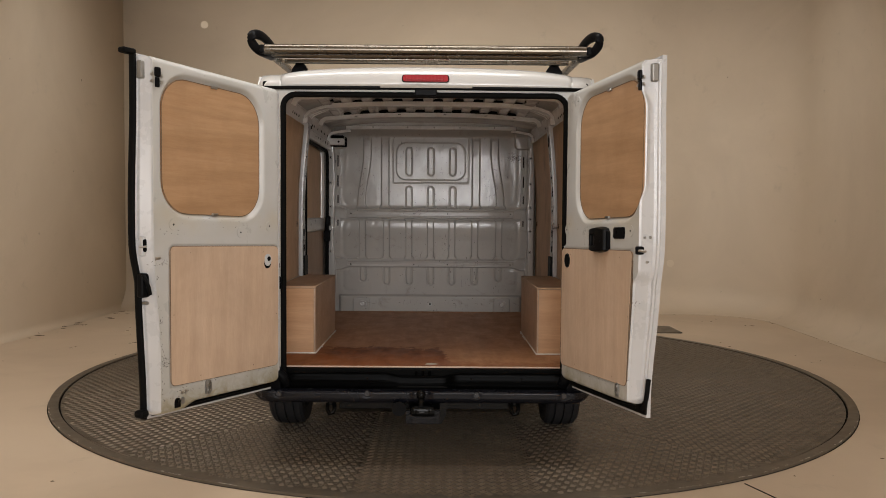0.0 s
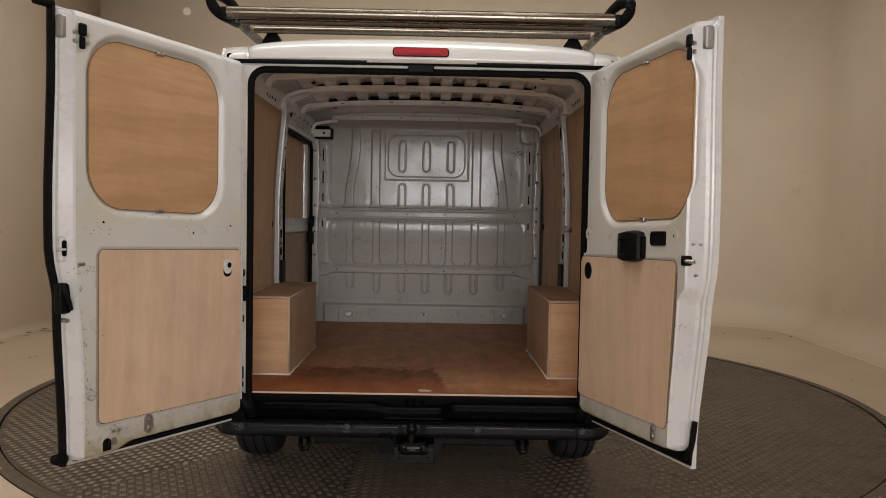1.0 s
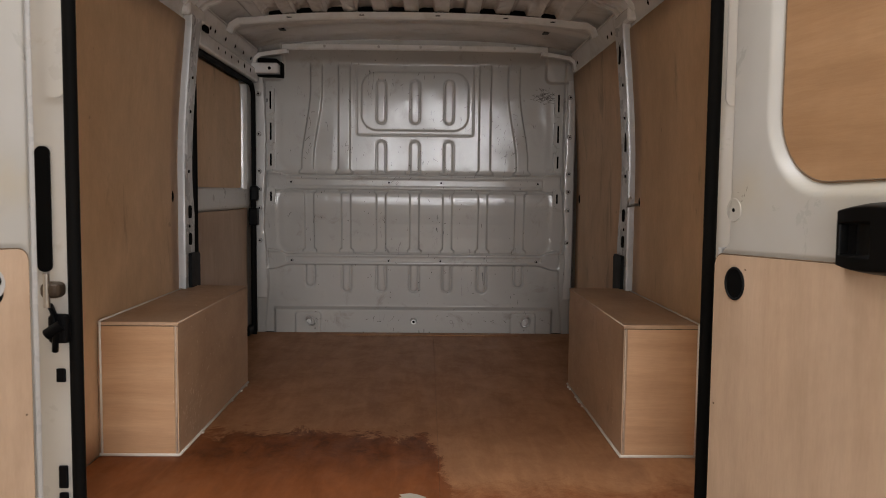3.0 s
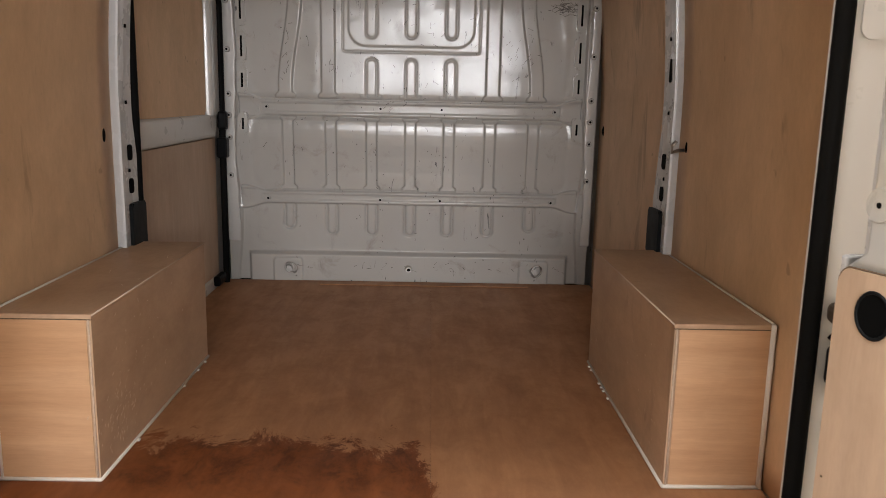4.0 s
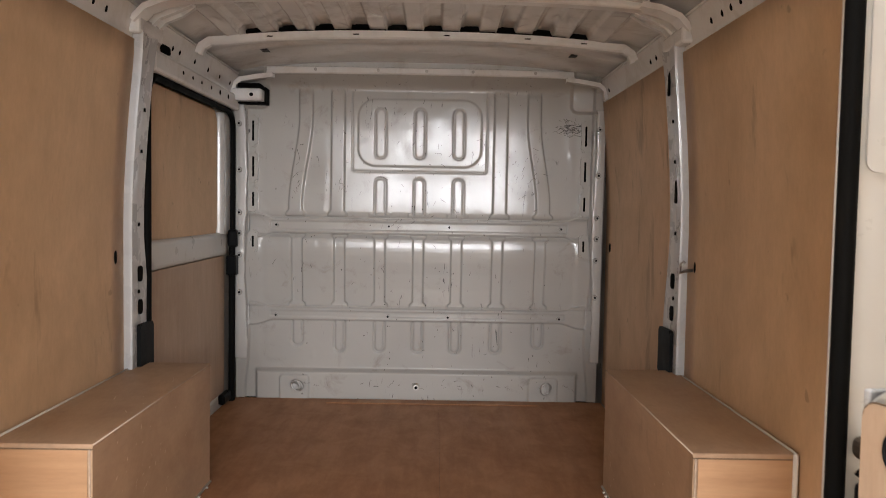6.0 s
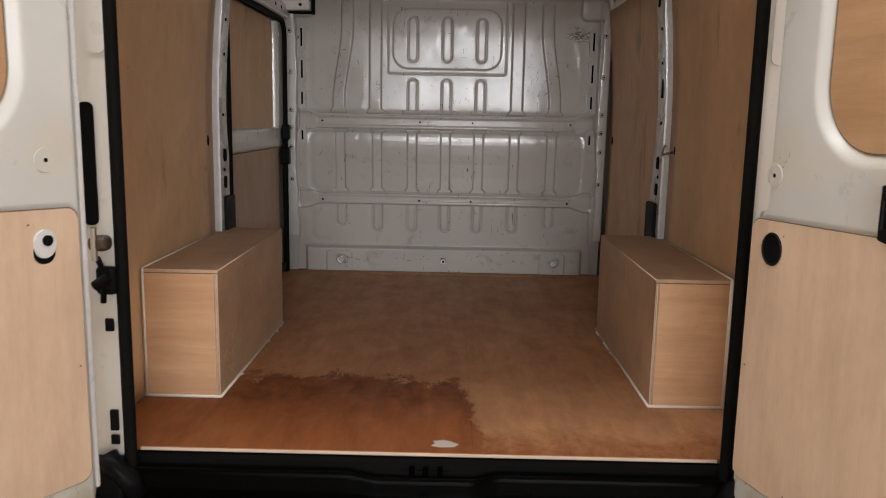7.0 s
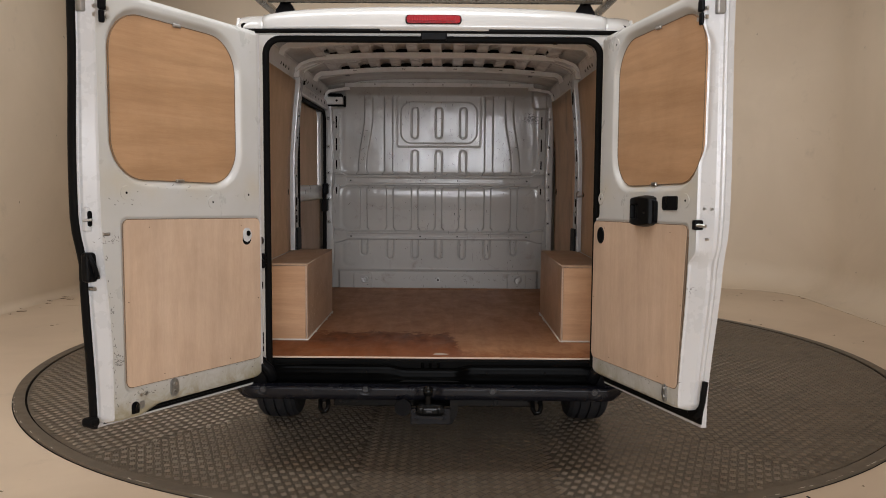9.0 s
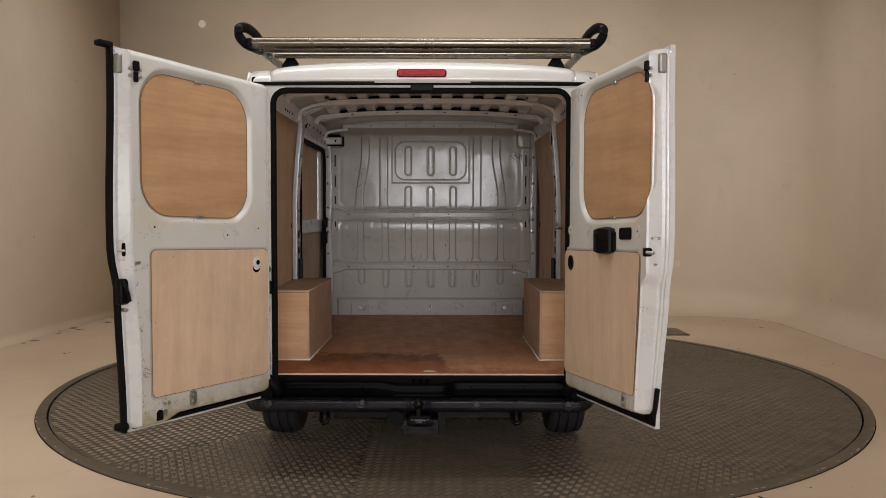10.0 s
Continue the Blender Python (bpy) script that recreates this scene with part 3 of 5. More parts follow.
for sg in (-1, 1):
    part("corner_gasket", plate(rrect(sg * 0.905 - 0.032, sg * 0.905 + 0.022, 2.06, 2.153, 0.012), YR - 0.02, YR - 0.004), RUBBER, van, "black rubber corner seal")


def header_fn(U, V):
    """The roof's rear edge: an upright face, rounded over into the roof."""
    a = V * math.pi / 2
    drop = 0.03 * np.abs(U / 0.95) ** 2 + 0.05 * np.abs(U / 0.95) ** 6
    return U, YR - 0.03 + 0.2 * (1 - np.cos(a)) ** 1.6 + 0.02 * (U / 0.95) ** 2, 2.156 + (0.142 - drop) * np.sin(a) ** 0.8


solidify(part("rear_header", field(np.linspace(-0.83, 0.83, 60), np.linspace(0, 1, 14), header_fn), ROOF_WHITE, van, "white painted rear header panel"), 0.03, -1)
for sg in (-1, 1):
    o = field(np.linspace(0.824, 0.955, 12) * sg, np.linspace(0, 1, 14), lambda U, V: (U, YR - 0.026 + 0.14 * (1 - np.cos(V * 1.57)) + 2.2 * np.maximum(np.abs(U) - 0.89, 0) ** 1.5, 2.157 + 0.088 * np.sin(V * 1.57)))
    solidify(part("header_end_cap", o, ROOF_WHITE, van), 0.02, -sg)
brake = part("brake_light", plate(rrect(-0.139, 0.130, 2.186, 2.230, 0.017), 0, 0.05, Matrix.Translation((0, YR - 0.032, 0)), 0.006), BLACK, van, "high-level brake light")
part("lens", plate(rrect(-0.133, 0.124, 2.190, 2.226, 0.015), 0, 0.02, Matrix.Translation((0, YR - 0.042, 0))), LENS, brake, "red plastic lens")
part("lens_bar", plate(rrect(-0.118, 0.098, 2.200, 2.217, 0.007), 0, 0.006, Matrix.Translation((0, YR - 0.046, 0))), LENS, brake)
part("header_catch", box(-0.065, 0.06, YR - 0.026, YR + 0.03, 2.112, 2.156, 0.006), BLACK, van, "black door catch")

# hinge pillars between frame and doors, with their fittings
for sg in (-1, 1):
    xs = -0.853 if sg < 0 else 0.852
    part("pillar_pressing", plate(rrect(xs - 0.024, xs + 0.024, 1.62, 2.0, 0.02), YR - 0.005, YR, None, 0.002), WHITE, van)
    if sg < 0:
        part("pillar_slot", plate(rrect(-0.906, -0.868, 1.185, 1.5, 0.016), YR - 0.005, YR - 0.001), DARK, van, "dark slot in the hinge pillar")
    stay = part("door_check", box(xs - 0.03, xs + 0.02, YR - 0.05, YR, 1.122, 1.162, 0.014, 3), paint("rusty_check_steel", (0.07, 0.05, 0.035), 0.5, metal=0.4), van, "dark rusty door check")
    part("door_check_pin", cyl((xs - 0.012, YR - 0.045, 1.10), (xs - 0.012, YR - 0.045, 1.185), 0.008), STEEL, stay)
    cb = part("catch_block", box(xs - 0.022, xs + 0.03, YR - 0.03, YR, 1.005, 1.08, 0.012, 3), BLACK, van, "black plastic catch")
    part("catch_roller", cyl((xs - 0.02, YR - 0.034, 1.03), (xs + 0.018, YR - 0.034, 1.055), 0.014), BLACK, cb)
    part("catch_arm", sweep([(xs - 0.02, YR - 0.012, 1.1), (xs - 0.004, YR - 0.03, 1.085), (xs + 0.004, YR - 0.036, 1.04), (xs - 0.006, YR - 0.02, 0.985)], ring(0.008, 8)), BLACK, cb)
    for z, h in ((0.92, 0.018), (0.655, 0.03), (0.6, 0.014)):
        part("pillar_bung", box(xs - 0.012, xs + 0.012, YR - 0.009, YR, z - h, z + h, 0.004), BLACK, van)
    part("pillar_foot", sweep([(xs - 0.02, YR - 0.02, 0.56), (xs, YR - 0.03, 0.535), (xs - sg * 0.04, YR - 0.03, 0.50), (xs - sg * 0.06, YR - 0.02, 0.45)], ring(0.03, 10)), BLACK, van, "black plastic sill end")

# sill, step and bumper
SILL = np.array([(0.186, 0.537), (0.183, 0.522), (0.172, 0.509), (0.152, 0.505), (0.137, 0.508), (0.129, 0.518), (0.120, 0.525), (0.112, 0.523), (0.107, 0.516), (0.1045, 0.507), (0.103, 0.497), (0.101, 0.485), (0.0995, 0.472), (0.1, 0.44)])


def sill_fn(U, V):
    """Trough behind a double-rolled lip, the lip dipping where the latches close."""
    k = np.linspace(0, 1, len(SILL))
    dip = sstep(0.215, 0.115, np.abs(U + 0.015)) * sstep(0.12, 0.4, V)
    knock = 0.0006 * np.sin(U * 31) * np.sin(U * 12.7 + 1) * sstep(0.3, 0.5, V)
    return U, np.interp(V, k, SILL[:, 0]) + 0.012 * dip, np.interp(V, k, SILL[:, 1]) - 0.02 * dip + knock


sill = field(np.linspace(-0.86, 0.85, 200), np.linspace(0, 1, 66), sill_fn)
part("sill_face", box(-0.95, 0.94, 0.1, 0.117, 0.395, 0.44, 0.003), GLOSS_BLACK, van, "black sill face")
part("sill_end", box(-0.95, -0.825, 0.085, 0.118, 0.40, 0.56, 0.012), BLACK, van)
part("sill_end", box(0.81, 0.94, 0.085, 0.118, 0.40, 0.56, 0.012), BLACK, van)
part("sill_cover", sill, GLOSS_BLACK, van, "glossy black sill cover")
part("striker", box(-0.085, 0.06, 0.15, 0.178, 0.506, 0.524, 0.007), GLOSS_BLACK, van, "black door striker")
for sx in (-0.05, -0.012, 0.028):
    part("striker_pin", cyl((sx, 0.145, 0.49), (sx, 0.145, 0.528), 0.007), GLOSS_BLACK, van)
for sx, w in ((-0.36, 0.05), (-0.24, 0.035), (0.17, 0.03), (0.27, 0.05)):
    part("sill_clip", box(sx - w, sx + w, 0.16, 0.184, 0.508, 0.526, 0.005), GLOSS_BLACK, van)
for sx in (-0.33, 0.27, 0.56):
    part("sill_screw", cyl((sx, 0.104, 0.492), (sx, 0.096, 0.491), 0.006, seg=10), CAST, van)


BOLTS = ((-0.822, 0.424), (-0.323, 0.428), (0.295, 0.422), (0.79, 0.420))


def bumper_fn(U, V):
    prof = np.array([(0.055, 0.374), (0.03, 0.371), (0.014, 0.374), (0.004, 0.384), (0.0, 0.400), (0.0, 0.429), (0.003, 0.436), (0.010, 0.439), (0.06, 0.440)])
    k = np.linspace(0, 1, len(prof))
    e = np.clip((np.abs(U + 0.015) - 0.86) / 0.105, 0, 1)
    recess = 0.012 * sstep(0.075, 0.03, np.abs(U + 0.018))
    dimple = sum(0.0022 * sstep(0.03, 0.022, np.hypot(U - bx, np.interp(V, k, prof[:, 1]) - bz)) for bx, bz in BOLTS)
    z = np.interp(V, k, prof[:, 1])
    return U, np.interp(V, k, prof[:, 0]) + 0.10 * e ** 2 + recess + dimple, z + 0.001 * np.sin(U * 6) + (0.425 - z) * 0.45 * e ** 2


bumper = part("step_bumper", field(np.linspace(-0.98, 0.95, 420), np.linspace(0, 1, 49), bumper_fn), BUMPER, van, "black plastic step bumper")
part("tread_top", box(-0.88, 0.85, 0.04, 0.2, 0.412, 0.431, 0.004), DARK, bumper)
for k in range(9):
    part("tread_rib", box(-0.86, 0.83, 0.055 + k * 0.0075, 0.0585 + k * 0.0075, 0.4305, 0.434), DARK, bumper)
for sx, sz in BOLTS:
    b = part("bolt", cyl((sx, 0.008, sz), (sx, -0.002, sz), 0.017, 0.014, 16), DULL, bumper)
    part("bolt_head", cyl((sx, -0.001, sz), (sx, -0.008, sz), 0.009, seg=6), DULL, b)

# tow bar
tow = part("tow_bar", box(-0.5, 0.5, 0.16, 0.22, 0.30, 0.36, 0.006), CAST, van, "black steel tow bar")
part("tow_plate", box(-0.105, 0.09, 0.02, 0.032, 0.25, 0.33, 0.004), BUMPER, tow)
part("tow_bracket", box(-0.07, 0.055, 0.03, 0.17, 0.26, 0.345, 0.01), CAST, tow)
part("tow_coupling", box(-0.078, 0.062, -0.035, 0.03, 0.302, 0.362, 0.022, 4), CAST, tow)
part("coupling_cheek", box(-0.05, 0.034, -0.044, 0.0, 0.312, 0.352, 0.012, 3), CAST, tow)
part("coupling_pin", cyl((0.05, -0.03, 0.34), (0.05, -0.045, 0.34), 0.012, seg=6), CAST, tow)
part("tow_plate_label", box(-0.026, 0.002, -0.0455, -0.0435, 0.33, 0.338), DULL, tow, "small worn metal plate")
part("tow_neck", cyl((-0.018, -0.008, 0.36), (-0.018, -0.008, 0.405), 0.016), CAST, tow)
ball = bmesh.new()
bmesh.ops.create_uvsphere(ball, u_segments=20, v_segments=12, radius=0.027, matrix=Matrix.Translation((-0.018, -0.008, 0.424)))
part("tow_ball", ball, CAST, tow, "worn tow ball", True)
sock = part("trailer_socket", cyl((-0.14, -0.02, 0.345), (-0.14, 0.05, 0.345), 0.037, bevel=0.006), BLACK, tow, "black trailer socket")
part("socket_lid", cyl((-0.14, -0.03, 0.348), (-0.14, -0.02, 0.348), 0.041, 0.038), BLACK, sock)
part("bracket_arm", plate([(0.088, 0.25), (0.098, 0.25), (0.125, 0.30), (0.13, 0.37), (0.088, 0.37)], 0.03, 0.1), CAST, tow)
for sx in (-0.075, 0.06):
    for z in (0.275, 0.305):
        part("tow_bolt", cyl((sx, 0.02, z), (sx, 0.008, z), 0.009, seg=6), CAST, tow)
for sx in (-0.54, 0.52):
    eye = part("towing_hook", box(sx - 0.018, sx + 0.018, 0.1, 0.135, 0.335, 0.40, 0.006), CAST, van, "black towing hook")
    part("hook_loop", sweep([(sx - 0.018, 0.105, 0.35), (sx - 0.02, 0.095, 0.31), (sx - 0.006, 0.085, 0.29), (sx + 0.014, 0.085, 0.295), (sx + 0.022, 0.095, 0.32), (sx + 0.018, 0.105, 0.35)], ring(0.012, 8)), CAST, eye)

# wheels
for wx, wy in ((-0.925, 1.01), (0.905, 1.01), (-0.925, 4.15), (0.905, 4.15)):
    prof = [(-0.075, 0.2), (-0.1, 0.23), (-0.112, 0.275), (-0.108, 0.315), (-0.09, 0.333), (-0.066, 0.338), (-0.064, 0.324), (-0.054, 0.324), (-0.05, 0.34),
            (-0.006, 0.342), (-0.005, 0.324), (0.005, 0.324), (0.006, 0.342), (0.05, 0.34), (0.054, 0.324), (0.064, 0.324), (0.066, 0.338), (0.09, 0.333),
            (0.108, 0.315), (0.112, 0.275), (0.1, 0.23), (0.075, 0.2)]
    seg = 64
    vs = [(wx + s, wy + r * math.cos(2 * math.pi * i / seg), 0.342 + r * math.sin(2 * math.pi * i / seg)) for i in range(seg) for s, r in prof]
    k = len(prof)
    fs = [(i * k + c, i * k + (c + 1) % k, ((i + 1) % seg) * k + (c + 1) % k, ((i + 1) % seg) * k + c) for i in range(seg) for c in range(k)]
    w = part("wheel", cyl((wx - 0.06, wy, 0.342), (wx + 0.06, wy, 0.342), 0.19, seg=32), RIM, van)
    part("tyre", mesh_of("tyre", vs, fs), TYRE, w, "grooved black tyre")
part("axle", cyl((-0.85, 1.01, 0.34), (0.85, 1.01, 0.34), 0.04), DARK, van)
for sg in (-1, 1):
    part("wheel_arch_liner", box(sg * 0.72, sg * 0.99, 0.62, 1.45, 0.70, 0.74, 0.02), DARK, van)
    part("leaf_spring", sweep([(sg * 0.66, y, 0.36 + 0.09 * abs((y - 1.01) / 0.6) ** 2) for y in np.linspace(0.35, 1.7, 12)], [(-0.035, -0.012), (0.035, -0.012), (0.035, 0.012), (-0.035, 0.012)]), DARK, van)

# ---- load bay ----
# roof skin with long corrugations, seen from below
def inner_roof(U, V):
    rnd = random.Random(12)
    ph = np.cos(U * 2 * math.pi / 0.148 + 0.4)
    wave = sstep(-0.1, 0.1, ph + 0.08 * np.sin(U * 23))
    near = sum(sstep(0.2, 0.08, np.abs(V - y + 0.02)) for y in (0.34, 0.86, 1.44, 2.04))
    fade = sstep(0.80, 0.77, np.abs(U)) * sstep(2.16, 2.14, V)
    knocks = np.zeros_like(U)
    for _ in range(190):
        u0, v0 = rnd.uniform(-0.8, 0.8), rnd.uniform(0.3, 2.1)
        a, b, h, sl = rnd.uniform(0.007, 0.02), rnd.uniform(0.015, 0.07), rnd.uniform(-0.007, 0.007), rnd.uniform(-0.5, 0.5)
        knocks += h * np.exp(-((U - u0 + sl * (V - v0)) / a) ** 2 - ((V - v0) / b) ** 2)
    crease = 0.006 * sstep(0.86, 0.96, np.cos(U * 2 * math.pi / 0.148 - 1.4))
    return U, V, 2.29 - 0.075 * np.abs(U / 0.93) ** 3.2 - (0.008 * np.clip(near, 0, 1) + 0.013) * wave * fade - (knocks + crease) * fade - 0.012 * sstep(2.3, 2.36, V) - 0.01 * sstep(2.5, 2.75, V)


part("roof_lining_skin", field(np.linspace(-0.93, 0.93, 340), np.linspace(0.29, 2.8, 220), inner_roof), ROOF_PAINT, van, "bare primed inner roof skin")


def roof_rib(y, xe, w=0.034, zc=2.238, drop=0.045):
    path = [(-xe, y, 2.155), (-xe + 0.012, y, 2.185), (-xe + 0.04, y, 2.203)]
    path += [(x, y, zc - drop * abs(x / xe) ** 2.6) for x in np.linspace(-xe + 0.09, xe - 0.09, 25)]
    path += [(xe - 0.04, y, 2.203), (xe - 0.012, y, 2.185), (xe, y, 2.155)]
    pr = [(-w, 0.022), (-w, -0.004), (-w * 0.86, -0.009), (-w * 0.6, -0.011), (w * 0.6, -0.011), (w * 0.86, -0.009), (w, -0.004), (w, 0.022)]
    return rib_mesh(path, pr)


def rib_mesh(path, pr):
    verts, faces, k = [], [], len(pr)
    pts = [Vector(p) for p in path]
    for i, p in enumerate(pts):
        d = (pts[min(i + 1, len(pts) - 1)] - pts[max(i - 1, 0)]).normalized()
        nrm = Vector((-d.z, 0, d.x))
        verts += [p + Vector((0, s, 0)) + nrm * t for s, t in pr]
    for i in range(len(pts) - 1):
        faces += [(i * k + c, i * k + (c + 1) % k, (i + 1) * k + (c + 1) % k, (i + 1) * k + c) for c in range(k)]
    return mesh_of("rib", verts, faces)


for y, w, zc in ((0.34, 0.035, 2.238), (0.86, 0.026, 2.238), (2.04, 0.024, 2.24)):
    rib = part("roof_rib", roof_rib(y, 0.885, w, zc), RIB_PAINT, van, "primed steel roof bow")
    # Black strip colours in the shade of the gap between bow and skin.
    part("adhesive_bead", box(-0.7, 0.7, y - 0.012, y + 0.012, zc + 0.004, 2.288), DARK, rib, "black strip for the shade in the gap above the bow")
    for sx in (-0.6, -0.25, 0.12, 0.45, 0.68):
        part("rib_hole", box(sx - 0.012, sx + 0.012, y - w * 1.005, y - w * 0.95, zc + 0.004 - 0.045 * abs(sx / 0.885) ** 2.6, zc + 0.009 - 0.045 * abs(sx / 0.885) ** 2.6), DARK, rib)
main = part("main_roof_bow", rib_mesh([(x, 1.43, 2.246 - 0.024 * abs(x / 0.8) ** 2.8) for x in np.linspace(-0.78, 0.78, 27)], [(-0.036, 0.018), (-0.036, -0.004), (-0.031, -0.011), (-0.022, -0.014), (0.022, -0.014), (0.031, -0.011), (0.036, -0.004), (0.036, 0.018)]), RIB_PAINT, van, "wide primed roof bow between the pillars")
# Same painted-in shade above the main bow.
part("adhesive_bead", box(-0.7, 0.7, 1.425, 1.445, 2.255, 2.288), DARK, main)
for sg in (-1, 1):
    for dy, wy in ((-0.045, 0.04), (0.06, 0.013), (0.125, 0.011)):
        part("bow_foot", rib_mesh([(sg * 0.75, 1.44 + dy * 0.6, 2.222), (sg * 0.81, 1.44 + dy, 2.206), (sg * 0.87, 1.44 + dy, 2.182), (sg * 0.91, 1.44 + dy, 2.14)], [(-wy, 0.012), (-wy, -0.008), (wy, -0.008), (wy, 0.012)]), RIB_PAINT, main)
    part("bow_gusset", box(sg * 0.885, sg * 0.93, 1.37, 1.60, 2.10, 2.16, 0.012), RIB_PAINT, main)

# cant rails under the roof edge
for sg in (-1, 1):
    def rail_fn(U, V, sg=sg):
        x = 0.955 - 0.03 * sstep(0.0, 0.12, V) - 0.022 * sstep(0.12, 1.0, V)
        return sg * x, U, 2.075 + 0.115 * V
    rail = part("cant_rail", field(np.linspace(YR + 0.06, 2.8, 90), np.linspace(0, 1, 14), rail_fn), RIB_PAINT, van, "primed cant rail with oval holes")
    solidify(rail, 0.006, 0)
    part("rail_flange", box(sg * 0.895, sg * 0.93, YR + 0.06, 2.8, 2.186, 2.194, 0.002), RIB_PAINT, rail)
    for y in (0.35, 0.42, 0.62, 0.95, 1.02, 1.09, 1.18, 1.78, 1.86, 2.05, 2.24, 2.42, 2.6):
        if sg > 0 and y > 1.9 and y < 2.5:
            continue
        o = bmesh.new()
        bmesh.ops.create_uvsphere(o, u_segments=10, v_segments=6, radius=1, matrix=Matrix.LocRotScale((sg * 0.916, y, 2.13), None, (0.006, 0.007, 0.013)))
        part("rail_hole", o, DARK, rail)


# door pillars halfway along the bay
def pillar(sg, y0, y1):
    zs = np.linspace(0.96, 2.13, 40)
    flare = lambda z: 0.05 * np.clip((1.42 - z) / 0.25, 0, 1) + 0.035 * np.clip((z - 1.98) / 0.14, 0, 1) ** 2
    prof = [(0.0, 0.035), (0.0, 0.008), (0.012, 0.0), (0.10, 0.0), (0.5, 0.004), (0.92, 0.0), (1.0, 0.01), (1.0, 0.045)]
    verts = []
    for z in zs:
        yb = y1 + flare(z)
        verts += [(sg * (bay_half(z) - 0.032 + d - 0.0), y0 + (yb - y0) * s - 0.02 * np.clip((z - 1.98) / 0.14, 0, 1) ** 2, z) for s, d in prof]
    k = len(prof)
    faces = [(i * k + c, i * k + c + 1, (i + 1) * k + c + 1, (i + 1) * k + c) for i in range(len(zs) - 1) for c in range(k - 1)]
    return mesh_of("pillar", verts, faces, False)


for sg, y0, y1, nm in ((-1, 1.415, 1.535, "grey"), (1, 1.465, 1.60, "grey")):
    p = part("centre_pillar", pillar(sg, y0, y1), WHITE_EDGE, van, "white painted pillar with slots")
    xm = lambda z: sg * (bay_half(z) - 0.032)
    part("pillar_cover", plate(rrect(y0 + 0.045, y1 + 0.052, 0.955, 1.125, 0.012), 0, 0.016, Matrix(((0, sg * -1, 0, xm(1.0) + sg * 0.004), (1, 0, 0, 0), (0, 0, 1, 0), (0, 0, 0, 1))), 0.004), GREY_PLASTIC, p, "charcoal plastic pillar cover")
    for z, h, dy in ((1.185, 0.026, 0.078), (1.30, 0.027, 0.078), (1.615, 0.04, 0.06 if sg > 0 else 0.09), (2.0, 0.05, 0.08)):
        if sg < 0 and z > 1.5:
            continue
        yc, w = y0 + dy, 0.021 if h < 0.03 else 0.011
        part("pillar_slot", plate(rrect(yc - w, yc + w, z - h, z + h, w * 0.7), 0, 0.004, Matrix(((0, sg * -1, 0, xm(z) + sg * 0.004), (1, 0, 0, 0), (0, 0, 1, 0), (0, 0, 0, 1)))), DARK, p)
    for z in (1.24, 1.47, 1.72, 1.86):
        yc = y0 + 0.06
        part("pillar_rivet_hole", box(xm(z) - 0.002, xm(z) + 0.004, yc - 0.003, yc + 0.003, z - 0.006, z + 0.006), DARK, p)


# plywood wall linings
def lining(name, sg, y0, y1, z0, z1, label, material=PLY_WALL, x_off=0.0):
    me = field(np.linspace(y0, y1, 12), np.linspace(z0, z1, 16), lambda U, V: (sg * (bay_half(V) + x_off), U, V))
    return solidify(part(name, me, material, van, label), 0.007, 0)


l1 = lining("wall_lining", -1, 0.19, 1.42, 0.55, 2.085, "brown plywood wall lining")
l2 = lining("wall_lining", 1, 0.19, 1.47, 0.55, 2.085, "brown plywood wall lining")
l3 = lining("wall_lining", 1, 1.63, 2.80, 0.55, 2.085, "brown plywood wall lining with dark knots", PLY_KNOT, 0.004)
for ob, sg, y, z, r in ((l1, -1, 1.35, 1.365, 0.024), (l2, 1, 1.39, 1.36, 0.02), (l3, 1, 2.70, 1.36, 0.02)):
    o = bmesh.new()
    bmesh.ops.create_uvsphere(o, u_segments=14, v_segments=8, radius=1, matrix=Matrix.LocRotScale((sg * 0.962, y, z), None, (0.006, r * 0.7, r * 1.2)))
    part("lining_hole", o, DARK, ob, "", True)
hook = part("lashing_hook", sweep([(0.955, 1.40, 1.35), (0.93, 1.40, 1.348), (0.915, 1.40, 1.342), (0.912, 1.395, 1.365), (0.925, 1.39, 1.38)], ring(0.006, 8)), STEEL, van, "small steel lashing hook")

# sliding door on the near-side wall, with its seal and linings
sdoor = part("sliding_door", plate(rrect(1.58, 2.76, 0.50, 2.02, 0.08), 0, 0.03, Matrix(((0, 1, 0, -1.03), (1, 0, 0, 0), (0, 0, 1, 0), (0, 0, 0, 1)))), WHITE, van, "white sliding side door, closed")
SM = Matrix(((0, 1, 0, 0), (1, 0, 0, 0), (0, 0, 1, 0), (0, 0, 0, 1)))
part("window_lining", plate(rrect(1.58, 2.585, 1.39, 2.0, (0.06, 0.09, 0.03, 0.02)), -0.985, -0.970, SM), PLY_WALL, sdoor, "brown plywood window lining")
part("window_post", field(np.linspace(0, 1, 30), np.linspace(1.40, 1.985, 30), lambda U, V: (-0.98 + 0.038 * np.sin(np.minimum(U / 0.6, 1) * 1.5708), 2.592 + 0.02 * (1 - np.cos(np.minimum(U / 0.6, 1) * 1.5708)) + 0.12 * np.clip((U - 0.6) / 0.4, 0, 1), V)), ROOF_WHITE, sdoor, "white painted window post")
part("top_strip", box(-0.99, -0.97, 1.6, 2.6, 1.985, 2.01, 0.006), WHITE, sdoor)
part("door_ledge", box(-1.0, -0.95, 1.60, 2.70, 1.292, 1.405, 0.018, 3), WHITE, sdoor, "white painted ledge under the window")
